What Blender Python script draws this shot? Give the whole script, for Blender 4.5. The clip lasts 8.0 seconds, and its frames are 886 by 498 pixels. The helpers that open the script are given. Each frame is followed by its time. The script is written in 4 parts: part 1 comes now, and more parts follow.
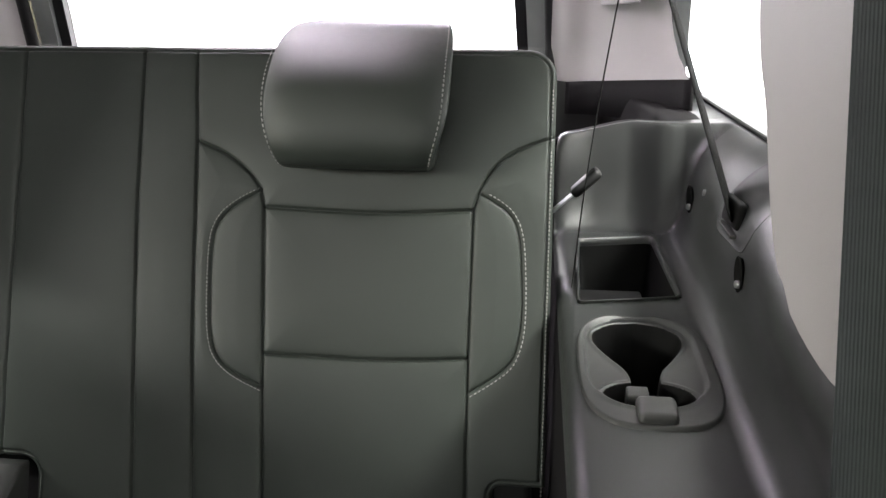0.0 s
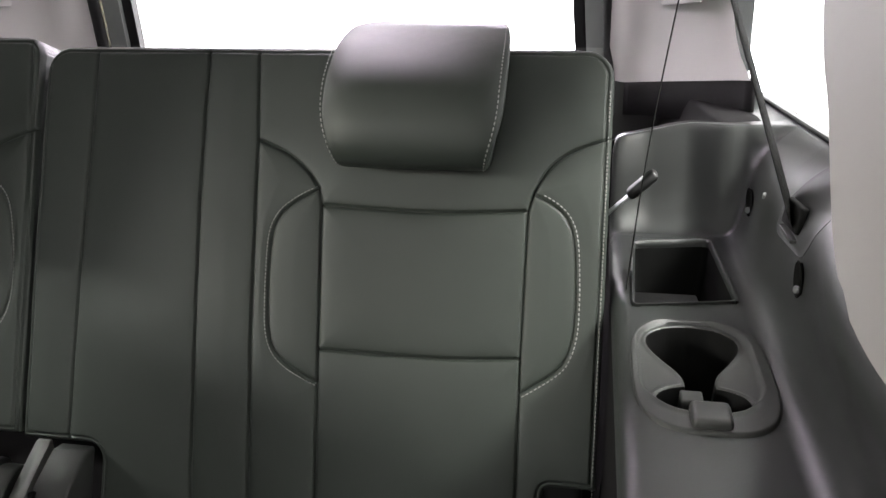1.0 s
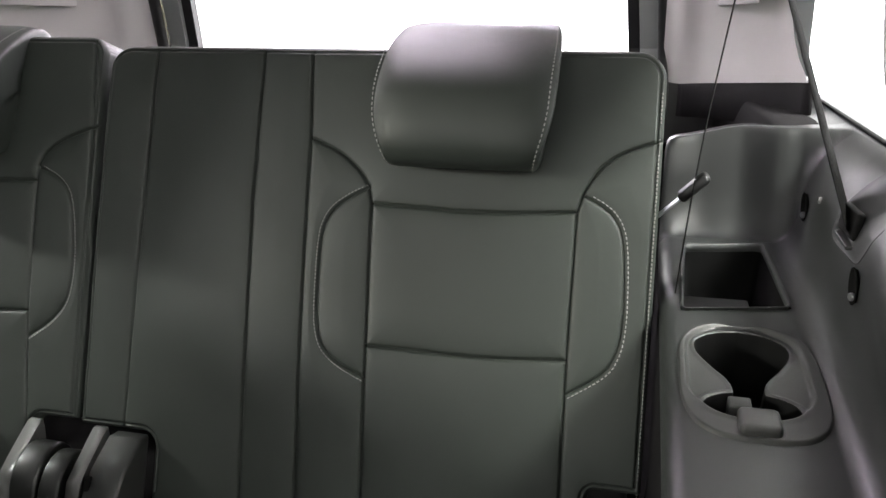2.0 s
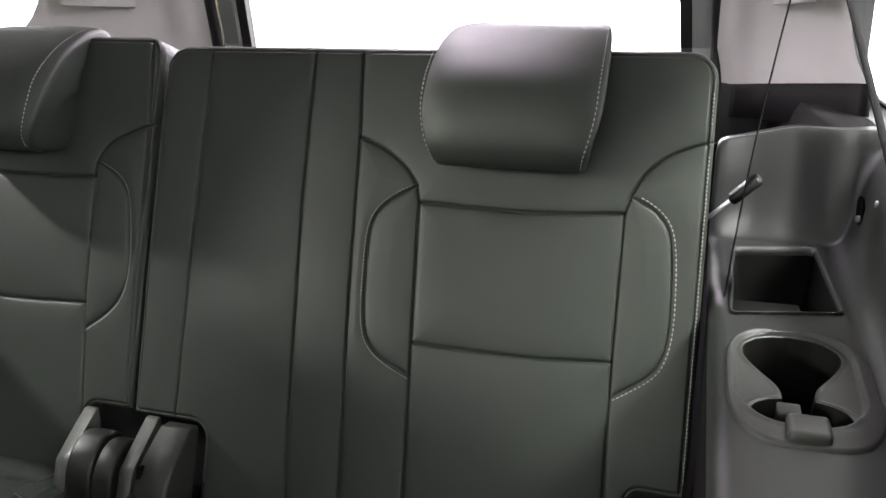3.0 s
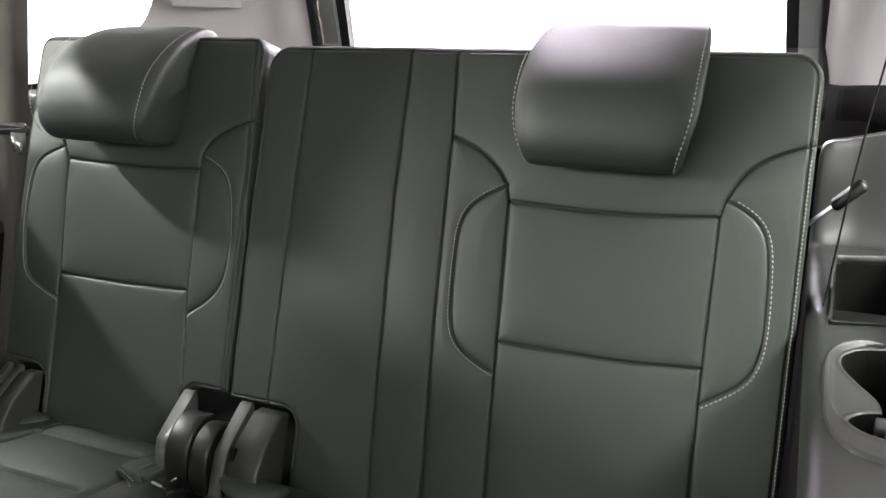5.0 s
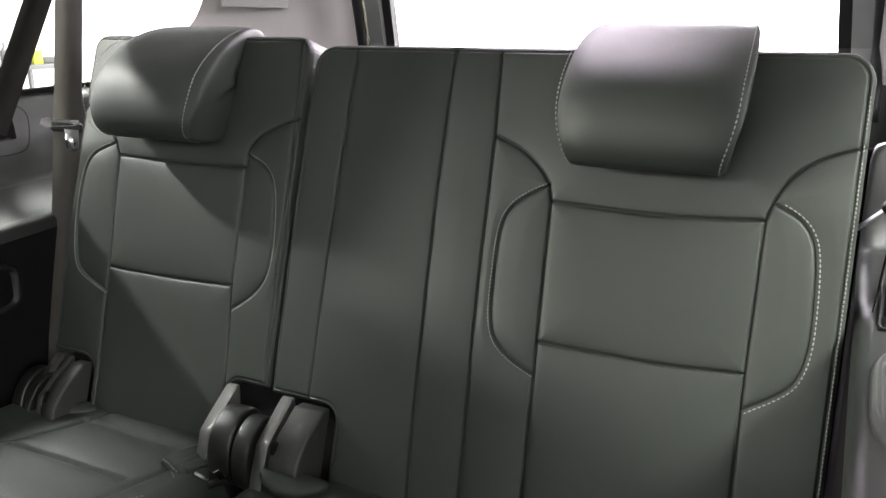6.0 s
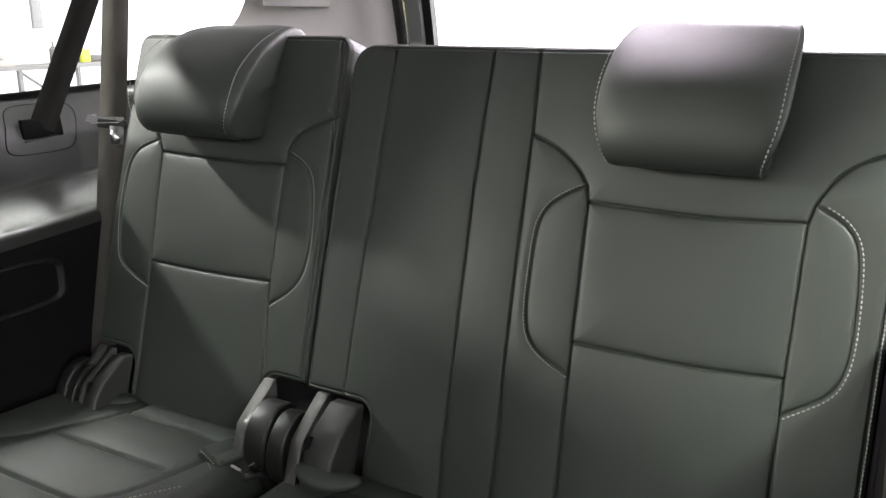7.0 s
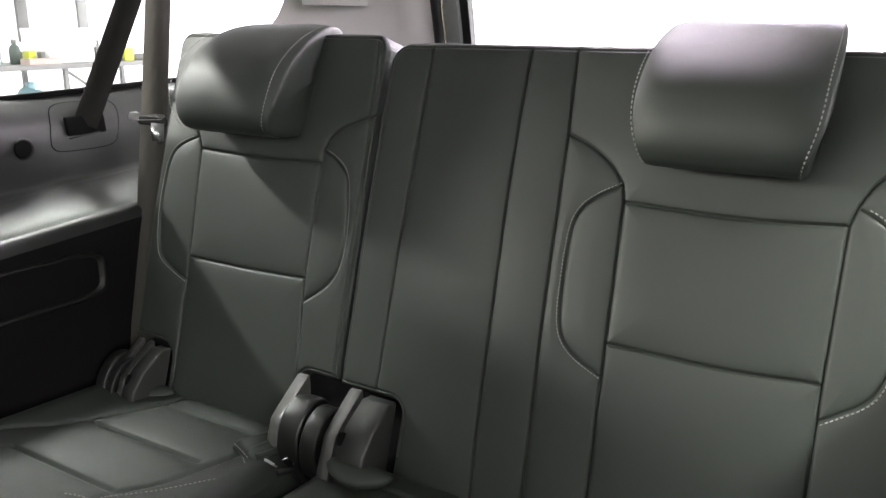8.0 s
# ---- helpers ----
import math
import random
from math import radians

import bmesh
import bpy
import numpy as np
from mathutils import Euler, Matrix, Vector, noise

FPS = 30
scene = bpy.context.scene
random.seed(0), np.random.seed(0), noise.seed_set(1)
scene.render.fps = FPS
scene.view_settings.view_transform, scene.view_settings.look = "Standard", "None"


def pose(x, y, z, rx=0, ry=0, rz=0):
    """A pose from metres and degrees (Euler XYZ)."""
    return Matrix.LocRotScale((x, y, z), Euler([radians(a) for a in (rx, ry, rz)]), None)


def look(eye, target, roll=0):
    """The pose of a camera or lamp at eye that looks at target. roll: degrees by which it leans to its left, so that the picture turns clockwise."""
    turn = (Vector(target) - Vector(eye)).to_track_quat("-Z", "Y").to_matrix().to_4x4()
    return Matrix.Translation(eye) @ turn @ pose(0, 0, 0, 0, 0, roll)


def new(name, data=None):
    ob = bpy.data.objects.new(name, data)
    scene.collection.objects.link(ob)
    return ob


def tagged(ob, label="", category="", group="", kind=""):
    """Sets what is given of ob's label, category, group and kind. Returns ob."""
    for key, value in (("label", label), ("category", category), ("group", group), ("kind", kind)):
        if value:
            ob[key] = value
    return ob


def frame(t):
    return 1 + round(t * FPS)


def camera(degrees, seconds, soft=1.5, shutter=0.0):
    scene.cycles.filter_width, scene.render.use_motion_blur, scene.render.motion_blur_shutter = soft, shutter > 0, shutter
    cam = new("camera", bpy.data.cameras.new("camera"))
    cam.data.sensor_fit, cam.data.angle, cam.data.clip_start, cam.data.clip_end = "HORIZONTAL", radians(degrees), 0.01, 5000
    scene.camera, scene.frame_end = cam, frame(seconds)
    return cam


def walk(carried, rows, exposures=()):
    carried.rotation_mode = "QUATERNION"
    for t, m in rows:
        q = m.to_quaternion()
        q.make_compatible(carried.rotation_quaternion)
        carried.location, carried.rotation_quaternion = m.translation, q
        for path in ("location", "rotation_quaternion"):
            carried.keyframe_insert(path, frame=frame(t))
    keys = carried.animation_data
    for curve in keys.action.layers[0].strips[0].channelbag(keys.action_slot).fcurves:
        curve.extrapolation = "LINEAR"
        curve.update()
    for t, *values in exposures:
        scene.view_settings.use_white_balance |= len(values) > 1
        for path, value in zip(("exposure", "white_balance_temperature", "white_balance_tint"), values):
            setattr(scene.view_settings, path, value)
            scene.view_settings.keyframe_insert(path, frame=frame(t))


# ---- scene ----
cam = camera(56.7, 8.0)
PATH = [
    (0, (0.5724, -0.9746, 0.8940), (0.4760, -0.0141, 0.6332), 0.31),
    (0.5, (0.5735, -0.9777, 0.8948), (0.4427, -0.0213, 0.6338), 0.22),
    (1, (0.5745, -0.9806, 0.8955), (0.4116, -0.0292, 0.6343), 0.14),
    (1.5, (0.5756, -0.9833, 0.8961), (0.3824, -0.0376, 0.6347), 0.20),
    (3, (0.5789, -0.9900, 0.8975), (0.3024, -0.0656, 0.6350), 0.16),
    (3.5, (0.5800, -0.9919, 0.8979), (0.2736, -0.0770, 0.6349), 0.06),
    (4, (0.5811, -0.9935, 0.8981), (0.2474, -0.0883, 0.6349), 0.06),
    (4.5, (0.5822, -0.9949, 0.8983), (0.2255, -0.0986, 0.6349), 0.04),
    (6, (0.5856, -0.9979, 0.8983), (0.1595, -0.1326, 0.6344), 0.05),
    (6.5, (0.5867, -0.9985, 0.8981), (0.1392, -0.1441, 0.6340), -0.01),
    (7, (0.5878, -0.9989, 0.8979), (0.1217, -0.1547, 0.6332), 0.12),
    (7.5, (0.5890, -0.9990, 0.8976), (0.1038, -0.1658, 0.6323), 0.18),
    (8, (0.5901, -0.9990, 0.8972), (0.0869, -0.1766, 0.6318), 0.16),
]
walk(cam, [(t, look(eye, target, roll)) for t, eye, target, roll in PATH],
     [(0, 0.36), (1.5, 0.30), (3.0, 0.30), (3.5, 0.52), (4.5, 0.61), (6.0, 0.56), (8.0, 0.50)])

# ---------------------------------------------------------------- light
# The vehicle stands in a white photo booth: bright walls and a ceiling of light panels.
world = bpy.data.worlds.new("booth_air")
world.use_nodes = True
world.node_tree.nodes["Background"].inputs[0].default_value = (1.0, 0.99, 0.97, 1)
world.node_tree.nodes["Background"].inputs[1].default_value = 0.008
scene.world = world


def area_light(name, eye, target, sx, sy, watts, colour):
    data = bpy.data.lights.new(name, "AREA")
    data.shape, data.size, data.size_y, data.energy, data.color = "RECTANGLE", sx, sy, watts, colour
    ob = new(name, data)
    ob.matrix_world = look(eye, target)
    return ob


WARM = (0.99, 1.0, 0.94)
# Unseen lamps outside the car; all but left and high_right are added fills.
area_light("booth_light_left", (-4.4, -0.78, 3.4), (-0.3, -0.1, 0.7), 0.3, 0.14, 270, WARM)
# Warm fill added to tint the right front pillar trim yellow.
area_light("fill_light_left_front", (-2.6, -1.9, 1.15), (0.75, -0.4, 0.72), 0.4, 0.16, 15, (1.0, 0.88, 0.58))
area_light("fill_light_right", (2.0, -3.0, 0.75), (0.35, -0.1, 0.7), 0.9, 0.5, 18, WARM)
area_light("fill_light_right_front", (2.6, -2.1, 2.15), (0.2, -0.2, 0.6), 0.9, 0.12, 30, WARM)
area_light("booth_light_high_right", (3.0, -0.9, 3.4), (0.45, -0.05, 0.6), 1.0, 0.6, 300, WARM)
area_light("fill_light_over_left", (-1.25, -0.15, 3.2), (-0.84, -0.1, 0.77), 1.0, 0.15, 110, WARM)
area_light("fill_light_rear_left", (-2.1, 0.7, 2.9), (-0.5, -0.3, 0.4), 0.8, 0.6, 88, WARM)
area_light("fill_light_over_right", (2.0, 0.8, 3.2), (0.72, -0.3, 0.55), 1.0, 0.15, 45, WARM)
area_light("fill_light_corner_left", (-6.0, -4.6, 2.2), (0.4, 0.0, 0.6), 1.0, 0.5, 330, WARM)
area_light("fill_light_corner_right", (6.0, -4.6, 2.2), (-0.4, 0.0, 0.6), 1.0, 0.5, 110, WARM)
area_light("fill_light_front", (0.2, -4.2, 2.0), (0.1, 0.0, 0.5), 2.2, 0.6, 22, WARM)
area_light("fill_light_rear", (0.0, 3.2, 1.85), (0.0, 0.1, 0.9), 0.5, 0.3, 60, (1.0, 0.86, 1.03))
# Low fill added to brighten the headliner through the rear glass.
area_light("fill_light_low_rear", (-0.3, 3.0, -0.3), (0.0, 0.45, 1.3), 2.4, 0.4, 300, (1.0, 0.93, 0.98))
# Unseen dome lamp, assumed from the light on the headrest tops.
area_light("unseen_dome_light", (0.13, 0.33, 1.278), (0.13, 0.32, 0.0), 0.3, 0.16, 4.2, (1.0, 0.87, 1.02))
area_light("fill_light_side_left", (-5.0, 1.6, 1.9), (-0.4, 0.1, 0.9), 1.5, 0.5, 60, WARM)
area_light("fill_light_side_right", (5.0, 1.6, 1.9), (0.4, 0.1, 0.9), 1.5, 0.5, 60, WARM)


# ---------------------------------------------------------------- materials
def material(name, colour, rough, colour2=None, scale=6.0, grain=0.0, grain_scale=900.0, metal=0.0, mottle=0.5, rough_vary=0.08, spec=0.5, sheen=0.0, creases=0.0):
    """A surface with slow mottling between two colours and a fine grain in its relief."""
    m = bpy.data.materials.new(name)
    m.use_nodes = True
    nt = m.node_tree
    b = nt.nodes["Principled BSDF"]
    tc = nt.nodes.new("ShaderNodeTexCoord")
    big = nt.nodes.new("ShaderNodeTexNoise")
    big.inputs["Scale"].default_value, big.inputs["Detail"].default_value = scale, 4.0
    nt.links.new(tc.outputs["Object"], big.inputs["Vector"])
    ramp = nt.nodes.new("ShaderNodeMix")
    ramp.data_type = "RGBA"
    ramp.inputs[6].default_value = (*colour, 1)
    ramp.inputs[7].default_value = (*(colour2 or [c * 0.8 for c in colour]), 1)
    spread = nt.nodes.new("ShaderNodeMapRange")
    spread.inputs[1].default_value, spread.inputs[2].default_value = 0.5 - mottle / 2, 0.5 + mottle / 2
    nt.links.new(big.outputs["Fac"], spread.inputs[0])
    nt.links.new(spread.outputs[0], ramp.inputs[0])
    nt.links.new(ramp.outputs[2], b.inputs["Base Color"])
    fine = nt.nodes.new("ShaderNodeTexNoise")
    fine.inputs["Scale"].default_value, fine.inputs["Detail"].default_value = grain_scale, 2.0
    nt.links.new(tc.outputs["Object"], fine.inputs["Vector"])
    rr = nt.nodes.new("ShaderNodeMapRange")
    rr.inputs[3].default_value, rr.inputs[4].default_value = rough - rough_vary, rough + rough_vary
    nt.links.new(big.outputs["Fac"], rr.inputs[0])
    nt.links.new(rr.outputs[0], b.inputs["Roughness"])
    if grain:
        bump = nt.nodes.new("ShaderNodeBump")
        bump.inputs["Strength"].default_value, bump.inputs["Distance"].default_value = grain, 0.0006
        nt.links.new(fine.outputs["Fac"], bump.inputs["Height"])
        if creases:
            wide = nt.nodes.new("ShaderNodeTexNoise")
            wide.inputs["Scale"].default_value, wide.inputs["Detail"].default_value, wide.inputs["Distortion"].default_value = 26.0, 5.0, 1.2
            nt.links.new(tc.outputs["Object"], wide.inputs["Vector"])
            soft = nt.nodes.new("ShaderNodeBump")
            soft.inputs["Strength"].default_value, soft.inputs["Distance"].default_value = creases, 0.002
            nt.links.new(wide.outputs["Fac"], soft.inputs["Height"])
            nt.links.new(soft.outputs["Normal"], bump.inputs["Normal"])
        nt.links.new(bump.outputs["Normal"], b.inputs["Normal"])
    b.inputs["Metallic"].default_value = metal
    b.inputs["Specular IOR Level"].default_value = spec
    b.inputs["Sheen Weight"].default_value = sheen
    return m


def webbing(name, colour):
    """Woven belt: fine ribs along the strap."""
    m = material(name, colour, 0.85, scale=15, spec=0.06)
    nt = m.node_tree
    b = nt.nodes["Principled BSDF"]
    tc = nt.nodes.new("ShaderNodeTexCoord")
    w = nt.nodes.new("ShaderNodeTexWave")
    w.inputs["Scale"].default_value, w.inputs["Distortion"].default_value = 9.0, 0.6
    w.bands_direction = "X"
    nt.links.new(tc.outputs["UV"], w.inputs["Vector"])
    bump = nt.nodes.new("ShaderNodeBump")
    bump.inputs["Strength"].default_value, bump.inputs["Distance"].default_value = 0.6, 0.0008
    nt.links.new(w.outputs["Fac"], bump.inputs["Height"])
    nt.links.new(bump.outputs["Normal"], b.inputs["Normal"])
    return m


def glass_material(name):
    m = bpy.data.materials.new(name)
    m.use_nodes = True
    nt = m.node_tree
    nt.nodes.clear()
    out = nt.nodes.new("ShaderNodeOutputMaterial")
    mix = nt.nodes.new("ShaderNodeMixShader")
    clear = nt.nodes.new("ShaderNodeBsdfTransparent")
    gloss = nt.nodes.new("ShaderNodeBsdfGlossy")
    clear.inputs[0].default_value = (0.97, 0.98, 0.98, 1)
    gloss.inputs["Roughness"].default_value = 0.02
    mix.inputs[0].default_value = 0.05
    nt.links.new(clear.outputs[0], mix.inputs[1])
    nt.links.new(gloss.outputs[0], mix.inputs[2])
    nt.links.new(mix.outputs[0], out.inputs[0])
    return m


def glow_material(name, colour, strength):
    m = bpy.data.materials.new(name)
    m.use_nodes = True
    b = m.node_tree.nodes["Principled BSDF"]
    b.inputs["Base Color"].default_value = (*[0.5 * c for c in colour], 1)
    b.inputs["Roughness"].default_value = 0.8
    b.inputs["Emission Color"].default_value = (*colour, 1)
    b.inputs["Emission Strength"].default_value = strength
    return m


LEATHER = material("dark_leather", (0.0337, 0.0400, 0.0346), 0.50, (0.0284, 0.0336, 0.0291), 5.0, 0.4, 1400, rough_vary=0.05, spec=0.47, creases=0.22)
HINGE = material("black_hinge_plastic", (0.011, 0.0115, 0.011), 0.38, scale=14, grain=0.2)
SHELL = material("black_seat_shell", (0.012, 0.012, 0.013), 0.6, scale=9)
THREAD_GREY = material("grey_thread", (0.22, 0.22, 0.21), 0.7, scale=60)
THREAD = material("white_thread", (0.30, 0.30, 0.285), 0.7, scale=60)
PIPING = material("grey_piping", (0.05, 0.052, 0.05), 0.45, scale=30)
PLASTIC = material("black_grained_plastic", (0.026, 0.028, 0.027), 0.36, (0.022, 0.0235, 0.023), 7.0, 0.5, 1100, rough_vary=0.05, spec=0.55)
PLASTIC_DARK = material("black_matt_plastic", (0.010, 0.0095, 0.010), 0.45, scale=8, grain=0.4, grain_scale=1100)
PLASTIC_SATIN = material("grey_satin_plastic", (0.042, 0.043, 0.042), 0.47, scale=12, grain=0.3)
BEIGE = material("beige_trim_plastic", (0.34, 0.33, 0.317), 0.6, (0.32, 0.31, 0.298), 4.0, 0.25, 900)
HEADLINER = material("beige_headliner_cloth", (0.58, 0.56, 0.55), 0.9, scale=12, grain=0.5, grain_scale=700)
CARPET = material("black_carpet", (0.015, 0.015, 0.015), 0.95, (0.025, 0.025, 0.024), 90, 1.0, 500, spec=0.2)
# Near-black for linings; also paints shade on the rear shelf and seat gap.
DARK_LINING = material("black_shade_and_lining", (0.007, 0.006, 0.007), 0.9, (0.010, 0.009, 0.010), 40, 0.6, 600, spec=0.15)
# Near black: paints shade into wells, slots and recesses; also real rubber seals.
WELL = material("black_recess_shade_and_seal", (0.004, 0.004, 0.004), 0.75, scale=14, spec=0.12)
RUBBER = material("black_rubber", (0.007, 0.007, 0.0075), 0.50, scale=14)
ARM = material("pale_grey_bracket_paint", (0.088, 0.087, 0.085), 0.38, scale=14)
METAL = material("bright_steel", (0.55, 0.55, 0.56), 0.28, scale=30, metal=1.0)
BELT = webbing("black_belt_webbing", (0.005, 0.005, 0.005))
BELT_NEAR = webbing("dark_green_grey_webbing", (0.048, 0.058, 0.054))
BELT_DARK = webbing("charcoal_belt_webbing", (0.030, 0.029, 0.028))
BELT_GREY = webbing("grey_belt_webbing", (0.088, 0.083, 0.076))
FRAME = material("grey_green_frame_plastic", (0.22, 0.235, 0.225), 0.45, scale=9)
GLASS = glass_material("window_glass")
PAINT = material("dark_body_paint", (0.02, 0.02, 0.022), 0.25, scale=3)
CONCRETE = material("pale_booth_floor", (0.50, 0.49, 0.50), 0.5, (0.46, 0.45, 0.46), 1.5, 0.3, 200)
WHITE_WALL = material("pale_grey_booth_paint", (0.42, 0.42, 0.415), 0.7, (0.39, 0.39, 0.385), 1.2)
# Walls emit to stand in for booth light; the rear is brightest.
BOOTH = glow_material("self_lit_white_booth_wall", (1.0, 1.0, 1.0), 0.85)
BOOTH_REAR = glow_material("self_lit_cool_white_booth_wall", (1.0, 0.96, 0.98), 5.0)


# ---------------------------------------------------------------- mesh helpers
def smooth(mesh):
    mesh.polygons.foreach_set("use_smooth", [len(p.vertices) < 9 for p in mesh.polygons])


def part(name, bm, mat, parent=None, label="", flat=False):
    """Links a bmesh as one mesh object, under its parent if one is given."""
    mesh = bpy.data.meshes.new(name)
    bm.to_mesh(mesh)
    bm.free()
    mesh.materials.append(mat)
    if not flat:
        smooth(mesh)
    ob = new(name, mesh)
    ob.parent = parent
    if label:
        tagged(ob, label)
    return ob


def from_lists(name, verts, faces, mat, parent=None, label="", flat=False):
    mesh = bpy.data.meshes.new(name)
    mesh.from_pydata([tuple(map(float, v)) for v in verts], [], faces)
    mesh.materials.append(mat)
    if not flat:
        smooth(mesh)
    ob = new(name, mesh)
    ob.parent = parent
    if label:
        tagged(ob, label)
    return ob


def thing(name, label, category, group="", kind="", at=(0, 0, 0)):
    ob = tagged(new(name), label, category, group, kind)
    ob.location = at
    ob.empty_display_size = 0.05
    return ob


def rounded_box(size, bevel=0.004, at=(0, 0, 0), turn=None, segments=3, taper=1.0):
    bm = bmesh.new()
    bmesh.ops.create_cube(bm, size=1)
    for v in bm.verts:
        k = taper if v.co.z > 0 else 1.0
        v.co = Vector((v.co.x * size[0] * k, v.co.y * size[1] * k, v.co.z * size[2]))
    if bevel:
        bmesh.ops.bevel(bm, geom=bm.edges[:], offset=bevel, segments=segments, profile=0.5, affect="EDGES")
    m = Matrix.Translation(at) @ (turn or Matrix.Identity(4))
    bmesh.ops.transform(bm, matrix=m, verts=bm.verts)
    return bm


def drum(radius, length, axis="x", at=(0, 0, 0), bevel=0.003, sides=36):
    bm = bmesh.new()
    bmesh.ops.create_cone(bm, cap_ends=True, segments=sides, radius1=radius, radius2=radius, depth=length)
    rim = [e for e in bm.edges if len({round(v.co.z, 5) for v in e.verts}) == 1]
    if bevel:
        bmesh.ops.bevel(bm, geom=rim, offset=bevel, segments=3, profile=0.5, affect="EDGES")
    turn = {"x": pose(0, 0, 0, 0, 90, 0), "y": pose(0, 0, 0, 90, 0, 0), "z": Matrix.Identity(4)}[axis]
    bmesh.ops.transform(bm, matrix=Matrix.Translation(at) @ turn, verts=bm.verts)
    return bm


def spline(points, n):
    """A smooth line through the points: n places at even steps."""
    p = [Vector(q) for q in points]
    p = [2 * p[0] - p[1]] + p + [2 * p[-1] - p[-2]]
    out = []
    for i in range(1, len(p) - 2):
        for k in range(16):
            u = k / 16
            a, b, c, d = p[i - 1 : i + 3]
            out.append(0.5 * (2 * b + (c - a) * u + (2 * a - 5 * b + 4 * c - d) * u * u + (3 * b - a - 3 * c + d) * u**3))
    out.append(p[-2])
    length = [0.0]
    for a, b in zip(out, out[1:]):
        length.append(length[-1] + (b - a).length)
    even = []
    for s in np.linspace(0, length[-1], n):
        j = min(max(1, int(np.searchsorted(length, s))), len(out) - 1)
        f = (s - length[j - 1]) / max(1e-9, length[j] - length[j - 1])
        even.append(out[j - 1].lerp(out[j], f))
    return even


def tube(points, radius, sides=8):
    """A round cord along the points."""
    bm = bmesh.new()
    rings = []
    for i, p in enumerate(points):
        way = (points[min(i + 1, len(points) - 1)] - points[max(i - 1, 0)]).normalized()
        a = way.orthogonal().normalized() if i == 0 else (rings_a - way * rings_a.dot(way)).normalized()
        rings_a = a
        b = way.cross(a)
        rings.append([bm.verts.new(p + radius * (math.cos(t) * a + math.sin(t) * b)) for t in np.linspace(0, 2 * math.pi, sides, endpoint=False)])
    for r, s in zip(rings, rings[1:]):
        for k in range(sides):
            bm.faces.new((r[k], r[(k + 1) % sides], s[(k + 1) % sides], s[k]))
    bm.faces.new(rings[0][::-1])
    bm.faces.new(rings[-1])
    return bm


def strap(points, across, width, thick=0.0014):
    """Flat webbing along the points; across gives the direction of its width."""
    bm = bmesh.new()
    uv = bm.loops.layers.uv.new("uv")
    rings, run = [], 0.0
    for i, p in enumerate(points):
        way = (points[min(i + 1, len(points) - 1)] - points[max(i - 1, 0)]).normalized()
        wide = across[i] if isinstance(across, list) else across
        wide = (Vector(wide) - way * Vector(wide).dot(way)).normalized() * width / 2
        deep = way.cross(wide).normalized() * thick / 2
        run += (p - points[i - 1]).length if i else 0.0
        rings.append(([bm.verts.new(p + a * wide + b * deep) for a, b in ((-1, -1), (1, -1), (1, 1), (-1, 1))], run))
    for (r, a), (s, b) in zip(rings, rings[1:]):
        for k in range(4):
            f = bm.faces.new((r[k], r[(k + 1) % 4], s[(k + 1) % 4], s[k]))
            u0, u1 = ((0, 1), (1, 1), (1, 0), (0, 0))[k]
            for loop, co in zip(f.loops, ((u0, a * 20), (u1, a * 20), (u1, b * 20), (u0, b * 20))):
                loop[uv].uv = co
    return bm


def slab(outline, depth, axis="x", base=0.0, bevel=0.0):
    """A plate with the given outline in the other two axes, from base to base + depth along the axis."""
    put = {"x": lambda a, b, d: (d, a, b), "y": lambda a, b, d: (a, d, b), "z": lambda a, b, d: (a, b, d)}[axis]
    bm = bmesh.new()
    low = [bm.verts.new(put(a, b, base)) for a, b in outline]
    high = [bm.verts.new(put(a, b, base + depth)) for a, b in outline]
    top = bm.faces.new(high)
    bm.faces.new(low[::-1])
    for i in range(len(low)):
        j = (i + 1) % len(low)
        bm.faces.new((low[i], low[j], high[j], high[i]))
    if bevel:
        bmesh.ops.bevel(bm, geom=list(top.edges), offset=bevel, segments=3, profile=0.5, affect="EDGES")
    bmesh.ops.recalc_face_normals(bm, faces=bm.faces)
    return bm


# ---------------------------------------------------------------- seat backs
RECLINE = radians(17.5)
SEAT_UP = Vector((0, math.sin(RECLINE), math.cos(RECLINE)))
SEAT_OUT = Vector((0, -math.cos(RECLINE), math.sin(RECLINE)))
SEAT_BASE = Vector((0, 0, 0.68))


def on_seat(x, v, d=0.0):
    """A place on the seat back's face: x across the car, v up along the face, d out of it."""
    return Vector((float(x), 0, 0)) + SEAT_BASE + float(v) * SEAT_UP + float(d) * SEAT_OUT


def smoothstep(a, b, x):
    t = np.clip((x - a) / (b - a), 0, 1)
    return t * t * (3 - 2 * t)


def line_distance(X, V, line):
    best = np.full(X.shape, 9.0)
    for (ax, av), (bx, bv) in zip(line, line[1:]):
        dx, dv = bx - ax, bv - av
        k = np.clip(((X - ax) * dx + (V - av) * dv) / (dx * dx + dv * dv + 1e-12), 0, 1)
        best = np.minimum(best, np.hypot(X - ax - k * dx, V - av - k * dv))
    return best


def bend(points, n=24):
    return [(q.x, q.y) for q in spline([(a, b, 0) for a, b in points], n)]


def inside_round(X, V, x0, x1, v0, v1, r):
    """Distance inside a rounded rectangle, positive inside."""
    qx = np.abs(X - (x0 + x1) / 2) - (x1 - x0) / 2 + r
    qv = np.abs(V - (v0 + v1) / 2) - (v1 - v0) / 2 + r
    return -(np.hypot(np.maximum(qx, 0), np.maximum(qv, 0)) + np.minimum(np.maximum(qx, qv), 0) - r)


